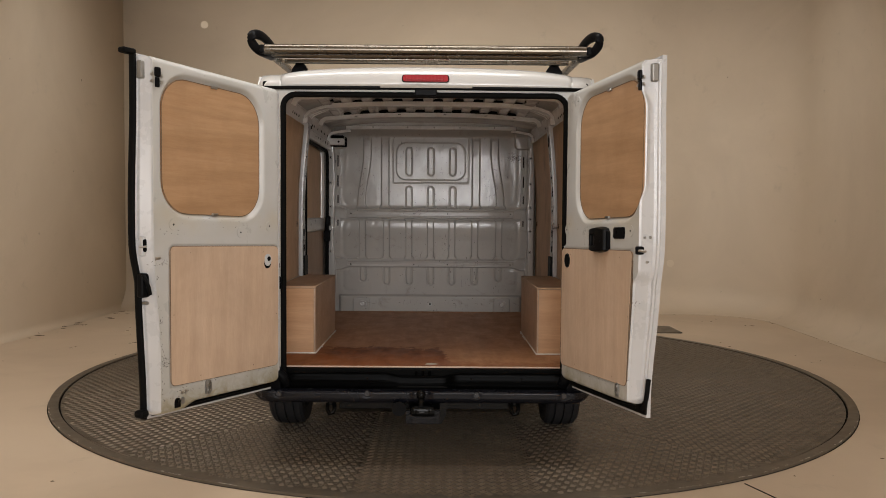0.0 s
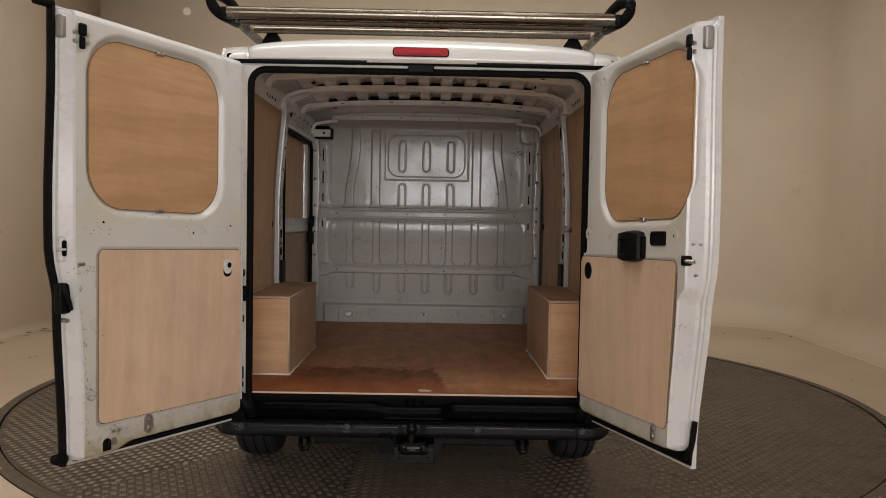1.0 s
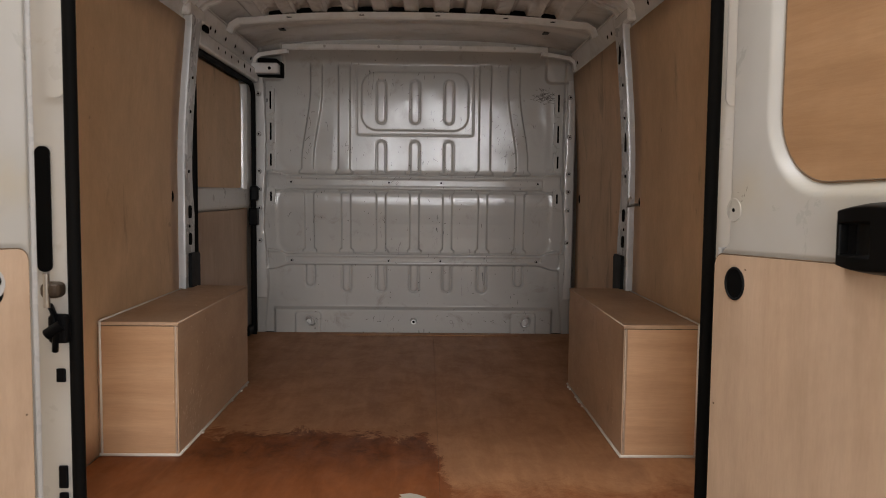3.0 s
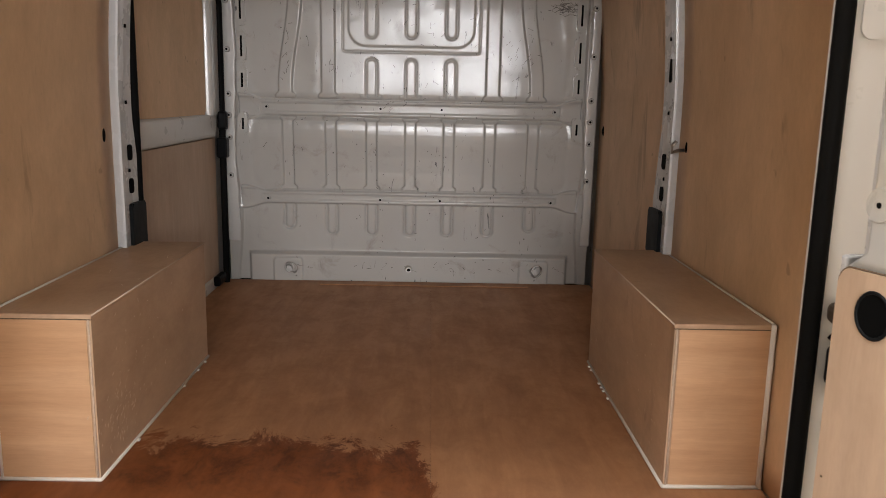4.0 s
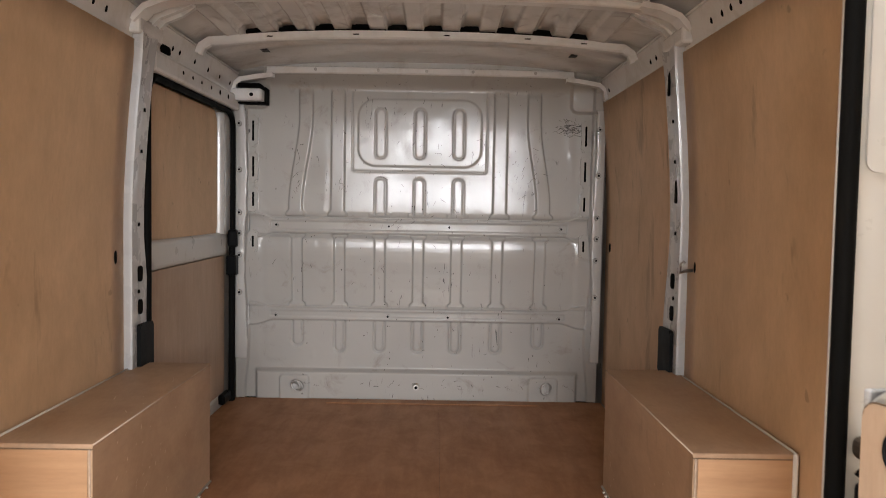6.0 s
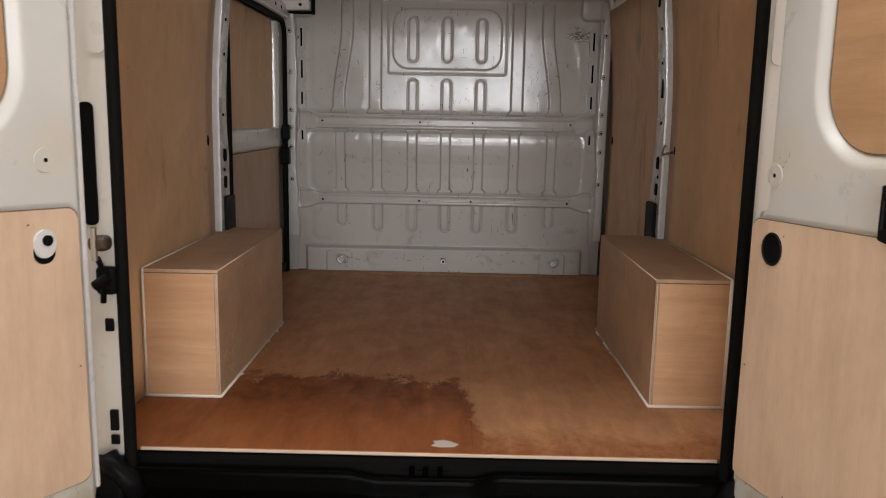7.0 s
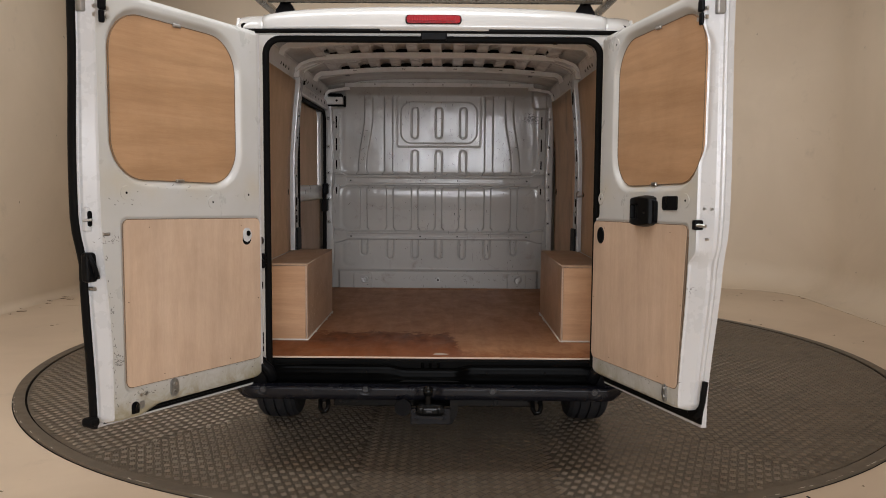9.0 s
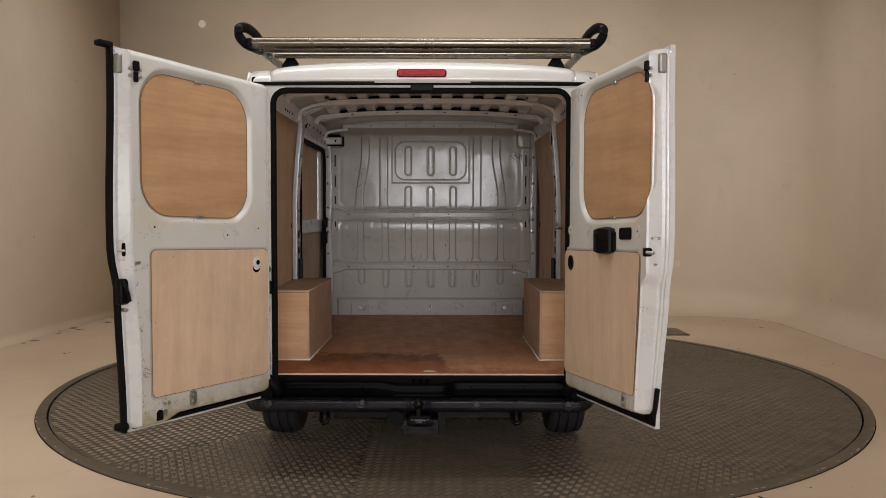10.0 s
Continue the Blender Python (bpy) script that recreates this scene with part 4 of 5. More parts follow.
part("lower_lining", plate(rrect(1.60, 2.73, 0.60, 1.287, 0.01), -0.985, -0.972, SM), PLY_DOOR, sdoor, "plywood lower lining")
part("door_foot", box(-1.0, -0.96, 1.6, 2.74, 0.535, 0.60, 0.01), WHITE, sdoor)
for y, z in ((2.05, 1.945), (2.05, 1.41), (2.52, 1.7)):
    part("lining_clip", box(-0.985, -0.972, y - 0.018, y + 0.018, z - 0.012, z + 0.012, 0.003), STEEL, sdoor)
ol = [(-0.935, y, z) for y, z in rrect(1.565, 2.735, 0.47, 2.0, 0.09, 8)]
part("side_door_seal", sweep(ol, ring(0.016, 10), True, (1, 0, 0)), RUBBER, van, "black rubber seal round the side door")
part("door_latch", box(-0.955, -0.905, 2.69, 2.75, 1.19, 1.29, 0.008), BLACK, van, "black door latch")
part("latch_claw", box(-0.945, -0.90, 2.68, 2.73, 1.33, 1.42, 0.012), BLACK, van)
part("door_stop", box(-0.965, -0.93, 2.58, 2.72, 0.56, 0.61, 0.012), BLACK, van)
# top rail over the sliding door
part("slide_rail", box(-0.962, -0.90, 1.56, 2.74, 2.01, 2.085, 0.012), RIB_PAINT, van, "primed rail over the side door")
for y in (1.86, 1.98, 2.1, 2.24, 2.38, 2.52):
    part("slide_rail_hole", cyl((-0.903, y, 2.05), (-0.898, y, 2.05), 0.007 + 0.004 * (y > 2.3), seg=12), DARK, van)
part("slide_rail_slot", plate(rrect(1.66, 1.76, 2.094, 2.124, 0.013), -0.925, -0.915, SM), DARK, van)
end = part("rail_end_bracket", box(-0.93, -0.77, 2.64, 2.80, 2.052, 2.112, 0.014), RIB_PAINT, van, "pressed steel corner bracket")
part("bracket_hole", cyl((-0.82, 2.643, 2.08), (-0.82, 2.636, 2.08), 0.009), DARK, end)
part("bracket_cavity", box(-0.89, -0.785, 2.66, 2.79, 2.114, 2.138), DARK, end)
part("bracket_gap", box(-0.769, -0.763, 2.70, 2.79, 2.046, 2.125), DARK, end)
part("bracket_gap", box(-0.9, -0.763, 2.70, 2.79, 2.044, 2.0515), DARK, end)
for sg in (-1, 1):
    part("corner_bow", rib_mesh([(sg * 0.915, 2.68, 2.09), (sg * 0.908, 2.68, 2.135), (sg * 0.88, 2.68, 2.158), (sg * 0.80, 2.68, 2.172), (sg * 0.72, 2.68, 2.182)], [(-0.025, 0.01), (-0.02, -0.012), (0.02, -0.012), (0.025, 0.01)]), RIB_PAINT, van)


# ---- bulkhead ----
def bulkhead_fn(U, V):
    x, z = U, V
    y = np.full_like(x, BH) - 0.02 * (z - 1.2) / 1.0
    up = lambda d, w=0.006: sstep(w, -w, d)     # 1 inside a shape

    def groove(d, w=0.008):
        return np.exp(-(d / w) ** 2)

    y = y - 0.012 * sstep(1.46, 1.52, z)
    # upper field: framed panel with upright slots
    y = y + 0.0045 * groove(sd_rrect(x, z, -0.344, 0.344, 1.724, 2.20, 0.015), 0.0045) * sstep(2.14, 2.11, z)
    y = y - 0.0065 * up(sd_rrect(x, z, -0.314, 0.314, 1.752, 2.089, 0.09), 0.006)
    for cx in (-0.199, 0.0, 0.2):
        y = y + 0.0065 * groove(sd_rrect(x, z, cx - 0.027, cx + 0.027, 1.793, 2.043, 0.026), 0.0052)
        y = y + 0.0065 * groove(sd_rrect(x, z, cx - 0.027, cx + 0.027, 1.40, 1.69, 0.026), 0.0052) * sstep(1.495, 1.505, z)
        y = y - 0.006 * up(np.maximum(np.abs(x - cx) - 0.055, np.abs(z - 1.502) - 0.01), 0.004)
    # long upright channels
    for x0, x1 in ((-0.63, -0.577), (-0.415, -0.415), (0.412, 0.412), (0.634, 0.58)):
        xc = x0 + (x1 - x0) * sstep(1.55, 2.0, z)
        y = y - 0.016 * up(np.abs(x - xc) - 0.034 - 0.016 * sstep(1.525, 1.505, z), 0.0055) * sstep(2.15, 2.10, z) * sstep(1.487, 1.497, z)
    # two clamping strips
    for z0, z1 in ((1.404, 1.482), (0.955, 1.018)):
        fl = 0.028 * sstep(0.73, 0.85, np.abs(x))
        y = y - 0.014 * up(np.maximum(np.abs(z - (z0 + z1) / 2) - (z1 - z0) / 2 - fl, np.abs(x) - 0.868), 0.005)
        y = y + 0.006 * up(sd_rrect(x, z, -0.76, 0.76, z0 + 0.018, z1 - 0.016, 0.006), 0.005)
    # middle field: seven channels, rolled forward at the top
    mid = sstep(1.024, 1.032, z) * sstep(1.402, 1.394, z)
    y = y - mid * np.interp(z, (1.02, 1.12, 1.2, 1.26, 1.295, 1.315, 1.335, 1.36, 1.380, 1.398), (0.006, 0.009, 0.015, 0.0225, 0.0255, 0.0261, 0.0256, 0.0236, 0.0205, 0.004))
    y = y - 0.006 * sstep(1.70, 1.51, z) * sstep(1.487, 1.497, z)
    for cx in (-0.623, -0.405, -0.198, 0.0, 0.196, 0.406, 0.626):
        y = y + 0.015 * up(np.abs(x - cx) - 0.027 - 0.014 * sstep(1.055, 1.04, z) - 0.014 * sstep(1.375, 1.39, z), 0.005) * mid
        zb = 0.822 if abs(cx) > 0.5 else 0.792
        y = y + 0.011 * groove(sd_rrect(x, z, cx - 0.026, cx + 0.026, zb, 1.1, 0.025), 0.0065) * sstep(0.955, 0.945, z)
    # foot
    y = y - 0.035 * sstep(0.705, 0.682, z) * up(sd_rrect(x, z, -0.83, 0.83, 0.3, 0.9, 0.05), 0.012)
    for cx in (-0.63, 0.655):
        y = y - 0.010 * up(sd_rrect(x, z, cx - 0.075, cx + 0.075, 0.4, 0.672, 0.02), 0.006)
    # turned-back sides
    ax = np.abs(x) + 0.012 * np.sin(z * 9) * sstep(1.4, 1.2, z)
    inner = sstep(0.70, 0.76, z) * (1 - 0.75 * sum(up(np.abs(z - zc) - 0.05, 0.02) for zc in (1.443, 0.987)))
    y = y - 0.003 * sstep(0.70, 0.815, ax) ** 1.4 * inner - 0.018 * sstep(0.872, 0.884, ax)
    # upper edge rolled forward
    y = y - 0.075 * sstep(2.125, 2.215, z) ** 1.4
    # stepped corners under the roof
    y = y - 0.022 * up(sd_rrect(np.abs(x), z, 0.765, 1.1, 2.035, 2.4, 0.035), 0.008)
    # soft channel round each field
    for z0, z1, xw, r in ((1.505, 2.12, 0.80, 0.09), (1.035, 1.39, 0.80, 0.06), (0.73, 0.945, 0.80, 0.05)):
        y = y + (0.0012 if z0 > 1.4 else 0.003) * groove(sd_rrect(x, z, -xw, xw, z0, z1, r), 0.02) * sstep(0.66, 0.76, np.abs(x))
    # dents
    y = y + 0.0025 * np.sin(x * 7.1 + 1) * np.sin(z * 5.3)
    rnd = random.Random(31)
    for _ in range(90):
        u0, v0, r = rnd.uniform(-0.8, 0.8), rnd.uniform(0.72, 2.1), rnd.uniform(0.012, 0.05)
        y = y + rnd.uniform(-0.0014, 0.0014) * np.exp(-((x - u0) / r) ** 2 - ((z - v0) / (r * rnd.uniform(0.6, 2.0))) ** 2)
    return x, y, z


bulk = part("bulkhead", field(np.linspace(-0.935, 0.935, 620), np.linspace(0.545, 2.232, 560), bulkhead_fn), GREY_PAINT, van, "grey painted pressed-steel bulkhead, scratched")
part("bulkhead_flange", rib_mesh([(x, BH - 0.085, 2.222 - 0.006 * abs(x / 0.8) ** 3) for x in np.linspace(-0.8, 0.8, 31)], [(-0.026, 0.014), (-0.03, 0.01), (-0.03, -0.014), (-0.024, -0.02), (0.03, -0.024), (0.03, 0.06), (0.02, 0.06), (-0.006, 0.018)]), RIB_PAINT, van)
for sx in (-0.52, -0.21, 0.03, 0.26, 0.57):
    part("flange_bolt", cyl((sx, BH - 0.112, 2.219), (sx, BH - 0.121, 2.219), 0.008, seg=8), STEEL, bulk)
for z in (1.445, 0.981):
    for sx in (-0.727, -0.152, 0.157, 0.731):
        part("strip_bolt_hole", cyl((sx, BH - 0.015, z), (sx, BH - 0.0305, z), 0.006, seg=10), DARK, part("strip_bolt", cyl((sx, BH - 0.015, z), (sx, BH - 0.03, z), 0.011, seg=10), GREY_PAINT, bulk))
for sg in (-1, 1):
    at = lambda px, pz: float(bulkhead_fn(np.array([[px]]), np.array([[pz]]))[1][0, 0])
    for z0, z1 in ((1.867, 1.97), (1.687, 1.79), (1.537, 1.61), (1.33, 1.387)):
        xc = sg * 0.844
        yt = at(xc, (z0 + z1) / 2)
        part("edge_tab", plate(rrect(xc - 0.024, xc + 0.024, z0 - 0.03, z1 + 0.03, 0.018), yt + 0.01, yt - 0.013, None, 0.009), GREY_PAINT, bulk)
        part("edge_slot", box(xc - 0.006, xc + 0.006, yt - 0.0142, yt, z0, z1, 0.002, 1), DARK, bulk)
    # white body flange that the bulkhead is riveted to
    def flange_fn(U, V, sg=sg):
        wob = 0.003 * np.sin(V * 47) * np.sin(V * 19 + 1) + 0.007 * np.sin(V * 7 + sg)
        inner_edge = 0.874 if sg < 0 else 0.888
        w = inner_edge + (0.938 - inner_edge) * U + wob * (1 - U)
        return sg * w, BH - 0.058 - 0.02 * (V - 1.2) - 0.003 * np.sin(U * math.pi) + 0.008 * U ** 2 + 0.0012 * np.sin(V * 60) * np.sin(V * 23), V
    solidify(part("side_flange", field(np.linspace(0, 1, 10), np.linspace(0.76, 2.05, 180), flange_fn), ROOF_WHITE, bulk, "white body flange with rivets"), 0.004, 0)
    for z in (1.95, 1.72, 1.505, 1.40, 1.29, 1.10):
        yr = BH - 0.066 - 0.02 * (z - 1.2)
        part("edge_rivet", cyl((sg * 0.905, yr + 0.01, z), (sg * 0.905, yr - 0.008, z), 0.016, 0.011, 12), GREY_PAINT, bulk)
        part("rivet_hole", cyl((sg * 0.905, yr, z), (sg * 0.905, yr - 0.0095, z), 0.006, seg=8), DARK, bulk)
for sx, a in ((-0.622, 60), (0.652, -30)):
    e = part("tie_down_boss", cyl((sx, BH - 0.03, 0.618), (sx, BH - 0.066, 0.618), 0.018, seg=16), STEEL, bulk, "steel lashing eye")
    c, s = math.cos(radians(a)), math.sin(radians(a))
    part("tie_down_ring", sweep([(sx + 0.024 * math.cos(t) * c - 0.03 * math.sin(t) * s + 0.014, BH - 0.07, 0.625 + 0.024 * math.cos(t) * s + 0.03 * math.sin(t) * c) for t in np.linspace(0, 2 * math.pi, 20)[:-1]], ring(0.005, 8), True, (0, 1, 0)), STEEL, e)
part("centre_boss", cyl((0.0, BH - 0.04, 0.621), (0.0, BH - 0.062, 0.621), 0.019, 0.014, 14), STEEL, bulk)
part("centre_boss_hole", cyl((0.0, BH - 0.06, 0.621), (0.0, BH - 0.064, 0.621), 0.008, seg=10), DARK, bulk)


def scuffs(fn, spots, push, seed, size=(0.012, 0.05), width=0.0016):
    """Short dark scrapes laid on a surface: spots of (u, v, spread, count, slant)."""
    rnd = random.Random(seed)
    verts, faces = [], []
    for u0, v0, spread, count, slant in spots:
        su, sv = spread if isinstance(spread, tuple) else (spread, spread * 0.8)
        for _ in range(count):
            u, v = u0 + rnd.gauss(0, su), v0 + rnd.gauss(0, sv)
            a, ln, w = radians(slant + rnd.gauss(0, 28)), rnd.uniform(*size), width * rnd.uniform(0.5, 1.6)
            bend = rnd.gauss(0, 0.25)
            pts = [(u + ln * q * math.cos(a + bend * q), v + ln * q * math.sin(a + bend * q)) for q in (0, 0.33, 0.66, 1)]
            U = np.array([[p[0] - k * w * math.sin(a) for p in pts] for k in (-1, 1)])
            V = np.array([[p[1] + k * w * math.cos(a) for p in pts] for k in (-1, 1)])
            X, Y, Z = fn(U, V)
            b0 = len(verts)
            verts += list(zip((X + push[0]).ravel(), (Y + push[1]).ravel(), (Z + push[2]).ravel()))
            faces += [(b0 + q, b0 + q + 1, b0 + q + 5, b0 + q + 4) for q in range(3)]
    return mesh_of("scuffs", verts, faces)


SCUFF = paint("dark_scuff_marks", (0.09, 0.08, 0.07), 0.6, bumpy=0)
tagged(part("scuffing", scuffs(bulkhead_fn, [(0.0, 1.2, 0.4, 26, 80), (0.775, 1.955, (0.035, 0.018), 120, 168), (0.55, 1.72, 0.08, 30, 60), (0.05, 1.9, 0.1, 14, 40), (-0.62, 1.68, (0.01, 0.1), 12, 85), (-0.38, 1.68, (0.01, 0.08), 10, 85), (0.1, 0.62, (0.45, 0.012), 26, 5), (-0.62, 1.2, 0.05, 7, 90), (-0.1, 1.85, 0.12, 6, 10),
     (-0.2, 0.72, 0.3, 14, 80), (0.45, 0.72, 0.25, 9, 20), (-0.14, 1.45, 0.04, 6, 35), (0.35, 1.45, 0.3, 4, 5), (0.0, 1.7, 0.5, 12, 70)], (0, -0.0012, 0), 4, (0.006, 0.03), 0.0009), SCUFF, bulk, "dark scrapes in the paint"), kind="stuff")
tagged(part("dirt", scuffs(bulkhead_fn, [(0.0, 1.3, 0.45, 50, 90), (0.0, 0.75, 0.4, 40, 90)], (0, -0.0012, 0), 9, (0.004, 0.008), 0.0022), SCUFF, bulk), kind="stuff")

# ---- plywood floor and wheel-arch boxes ----
load_floor = thing("plywood_floor", "varnished reddish plywood load floor, wet-stained by the doors", "floor")
part("floor_sheet", box(-0.955, 0.118, 0.19, 2.80, 0.538, FLOOR, 0.0006, 1), FLOOR_PLY, load_floor)
part("floor_sheet", box(0.1184, 0.955, 0.19, 2.80, 0.538, FLOOR - 0.0004, 0.0006, 1), FLOOR_PLY, load_floor)
part("edge_strip", box(-0.815, 0.80, 0.184, 0.1895, 0.5405, FLOOR - 0.001, 0.001, 1), RAW_EDGE, load_floor, "pale raw plywood edge")
part("back_batten", box(-0.45, 0.62, 2.70, 2.76, FLOOR + 0.0005, FLOOR + 0.005, 0.002, 1), FLOOR_PLY, load_floor, "thin plywood batten")
label_scrap = thing("paper_scrap", "torn grey scrap stuck to the plywood floor", "scrap")
part("scrap", plate([(-0.035, -0.02), (-0.01, -0.03), (0.03, -0.026), (0.045, -0.008), (0.02, 0.012), (0.0, 0.02), (-0.03, 0.012), (-0.022, -0.004)], 0, 0.0012, Matrix(((1, 0, 0, 0.035), (0, 0, 1, 0.255), (0, 1, 0, FLOOR + 0.0005), (0, 0, 0, 1)))),
     paint("grey_scrap", (0.42, 0.38, 0.33), 0.7, 0, 0.5), label_scrap)
GAP = paint("brown_gap_line", (0.14, 0.095, 0.058), 0.8, bumpy=0)
SEALANT = paint("white_sealant", (0.72, 0.68, 0.62), 0.5, 0.0, 0.4, (0.4, 0.32, 0.24), bumpy=0.3)
PALE = paint("pale_wood_scratch", (0.78, 0.64, 0.48), 0.7, bumpy=0)
for sg in (-1, 1):
    bx = thing("wheel_arch_box", "plywood box over the wheel arch with pale raw edges", "box", "wheel arch boxes")
    xi, xo, y0, y1, zt = sg * 0.705, sg * 0.955, 0.585, 1.545, 0.98
    part("front_panel", box(xi + sg * 0.0125, xo, y0, y0 + 0.012, FLOOR + 0.001, zt - 0.0125), PLY_BOX, bx)
    part("side_panel", box(xi, xi + sg * 0.012, y0 + 0.001, y1, FLOOR + 0.001, zt - 0.0125), PLY_SIDE, bx)
    part("top_panel", box(xi - sg * 0.002, xo, y0 - 0.002, y1, zt - 0.012, zt, 0.0015, 1), PLY_SIDE, bx)
    part("edge_bead", sweep([(xi + sg * 0.006, y0 - 0.001, FLOOR + 0.002), (xi + sg * 0.006, y0 - 0.001, zt - 0.014)], ring(0.0022, 6)), RAW_EDGE, bx)
    part("panel_gap", box(xi - sg * 0.0005, xo, y0 - 0.0012, y0 + 0.004, zt - 0.0145, zt - 0.0122), GAP, bx, "dark gap under the top panel")
    part("edge_bead", sweep([(xo, y0 - 0.002, FLOOR + 0.004), (xi, y0 - 0.002, FLOOR + 0.004), (xi - sg * 0.002, y0, FLOOR + 0.004), (xi - sg * 0.002, y1, FLOOR + 0.004)], ring(0.005, 6)), SEALANT, bx)
    part("edge_bead", sweep([(xo - sg * 0.008, y0 - 0.002, FLOOR + 0.004), (xo - sg * 0.008, y0 - 0.002, zt)], ring(0.0038 if sg < 0 else 0.007, 6)), SEALANT, bx)
    part("edge_bead", sweep([(xo - sg * 0.008, y0, zt + 0.002), (xo - sg * 0.008, y1 - 0.1, zt + 0.002)], ring(0.003, 6)), SEALANT, bx)
    part("edge_bead", sweep([(xi, y0, zt - 0.003), (xi, y1, zt - 0.003)], ring(0.003, 6)), RAW_EDGE, bx)
    side = lambda U, V, xi=xi, sg=sg: (np.full_like(U, xi - sg * 0.001), U, V)
    spots = [(0.72, 0.66, 0.07, 90, 50), (1.0, 0.8, 0.16, 40, 40)] if sg < 0 else [(0.8, 0.7, 0.1, 20, 40), (1.4, 0.62, 0.06, 14, 30)]
    tagged(part("pale_scratching", scuffs(side, spots, (0, 0, 0), 40 + sg, (0.004, 0.014), 0.0009), PALE, bx, "pale scratches in the veneer"), kind="stuff")
    rnd = random.Random(60 + sg)
    for _ in range(7 if sg > 0 else 4):
        y, w = rnd.uniform(y0 + 0.02, y1 - 0.02) if sg < 0 else rnd.uniform(1.1, y1 - 0.02), rnd.uniform(0.006, 0.014)
        part("sealant_crumb", box(xi - sg * 0.014, xi - sg * 0.002, y, y + w, FLOOR + 0.001, FLOOR + 0.007, 0.002, 1), SEALANT, bx)


# ---- rear doors ----
SHEAR = 0.03
HANDLE = paint("black_handle_plastic", (0.003, 0.003, 0.003), 0.4, bumpy=0.05, spec=0.1)
BRACKET = paint("dull_zinc_bracket", (0.3, 0.295, 0.28), 0.45, 0.0, 0.4, (0.12, 0.1, 0.08), metal=0.8)


def rear_door(sg, p0, d, win, panel, bosses):
    """A rear door in its own frame: s from the hinge, depth towards the bay, z up."""
    d = Vector((*d, 0)).normalized()
    n = Vector((-d.y, d.x, 0)) * (1 if sg < 0 else -1)
    M = Matrix(((d.x, n.x, 0, p0[0]), (d.y, n.y, 0, p0[1]), (0, 0, 1, 0), (0, 0, 0, 1)))
    pan_s, zb, zt = 0.80, 0.505, 2.105   # pan_s: where the flat inner panel ends by the free edge, halfway up

    def pan(z):
        return 0.812 + 0.035 * sstep(0.75, 1.3, z) if sg < 0 else 0.792 + 0.046 * sstep(1.11, 1.17, z)

    h0 = -0.035 if sg < 0 else -0.088

    def edge_s(z):
        return pan_s + 0.066 + 0.014 * sstep(1.14, 1.3, z) * sstep(1.95, 1.42, z) - 0.018 * sstep(1.2, 1.1, z) - 0.024 * sstep(1.1, 0.5, z)

    def edge_depth(k):
        """Section of the free edge: a broad face, a step and an outer lip."""
        return np.interp(k, (0, 0.06, 0.66, 0.72, 0.86, 0.91, 1), (0, -0.010, -0.05, -0.063, -0.066, -0.074, -0.076))

    def skin(U, V):
        z = V
        if sg > 0:
            U = U + 0.04 * sstep(1.25, 1.29, z) * np.clip((h0 + 0.12 - U) / 0.12, 0, 1)
        k = np.clip((U - pan_s + 0.012) / 0.1, 0, 1)
        flat = h0 + (U - h0) * (pan(z) - 0.012 - h0) / (pan_s - 0.012 - h0)
        s = np.where(k > 0, pan(z) - 0.012 + k * (edge_s(z) - pan(z) + 0.016), flat)
        dd = edge_depth(k)
        sd = sd_rrect(s, z, win[0], win[1], win[2], win[3], 0.15)
        dd = dd - 0.024 * sstep(0.03, 0.0, sd)
        sp = sd_rrect(s, z, panel[0] - 0.006, panel[1] + 0.006, panel[2] - 0.006, panel[3] + 0.006, 0.03)
        dd = dd - 0.006 * sstep(0.004, -0.004, sp)
        dd = dd - 0.05 * sstep(zb + 0.022, zb, z) ** 2 - 0.016 * sstep(zt - 0.02, zt, z) - 0.018 * sstep(h0 + 0.02, h0, s - (0.04 * sstep(1.25, 1.29, z) if sg > 0 else 0))
        dd = np.maximum(dd, -0.094)
        corner = np.clip((s - (pan_s + 0.066 - 0.13)) / 0.13, 0, 1)
        inner = np.clip((h0 + 0.06 - s) / 0.06, 0, 1)
        if sg < 0:
            corner = np.clip((s - (pan_s - 0.05)) / 0.11, 0, 1)
            rise = -0.016 + 0.028 * sstep(0.69, 0.57, s) + 0.06 * (1 - np.sqrt(1 - 0.96 * corner ** 2)) + 0.045 * (1 - np.sqrt(1 - 0.96 * inner ** 2))
        else:
            rise = 0.018 + 0.1 * (1 - np.sqrt(1 - 0.96 * corner ** 2)) + 0.05 * (1 - np.sqrt(1 - 0.96 * inner ** 2))
        z = z + rise * sstep(zb + 0.3, zb, z)
        return s, dd, z + SHEAR * s

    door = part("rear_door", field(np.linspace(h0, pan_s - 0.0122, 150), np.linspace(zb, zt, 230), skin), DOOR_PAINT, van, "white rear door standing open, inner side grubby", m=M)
    part("edge_flange", field(np.linspace(pan_s - 0.0122, pan_s + 0.088, 64), np.linspace(zb, zt, 230), skin), WHITE_EDGE, door, "clean white edge of the door")
    # outer skin and edges
    zs = list(np.linspace(zb - (0.03 if sg < 0 else 0.036), zt + 0.015, 30))
    outline = [(h0 - 0.012, zs[0])] + [(edge_s(z), z) for z in zs] + [(h0 - 0.012, zs[-1])]
    part("outer_skin", plate(outline, -0.10, -0.078, shear=SHEAR), WHITE_EDGE, door, "white outer door skin")
    part("edge_return", box(h0 + 0.06, pan_s - 0.02, -0.08, -0.03, zb + 0.09, zt - 0.012), WHITE, door)
    zm = zt - 0.01 if sg < 0 else 1.27
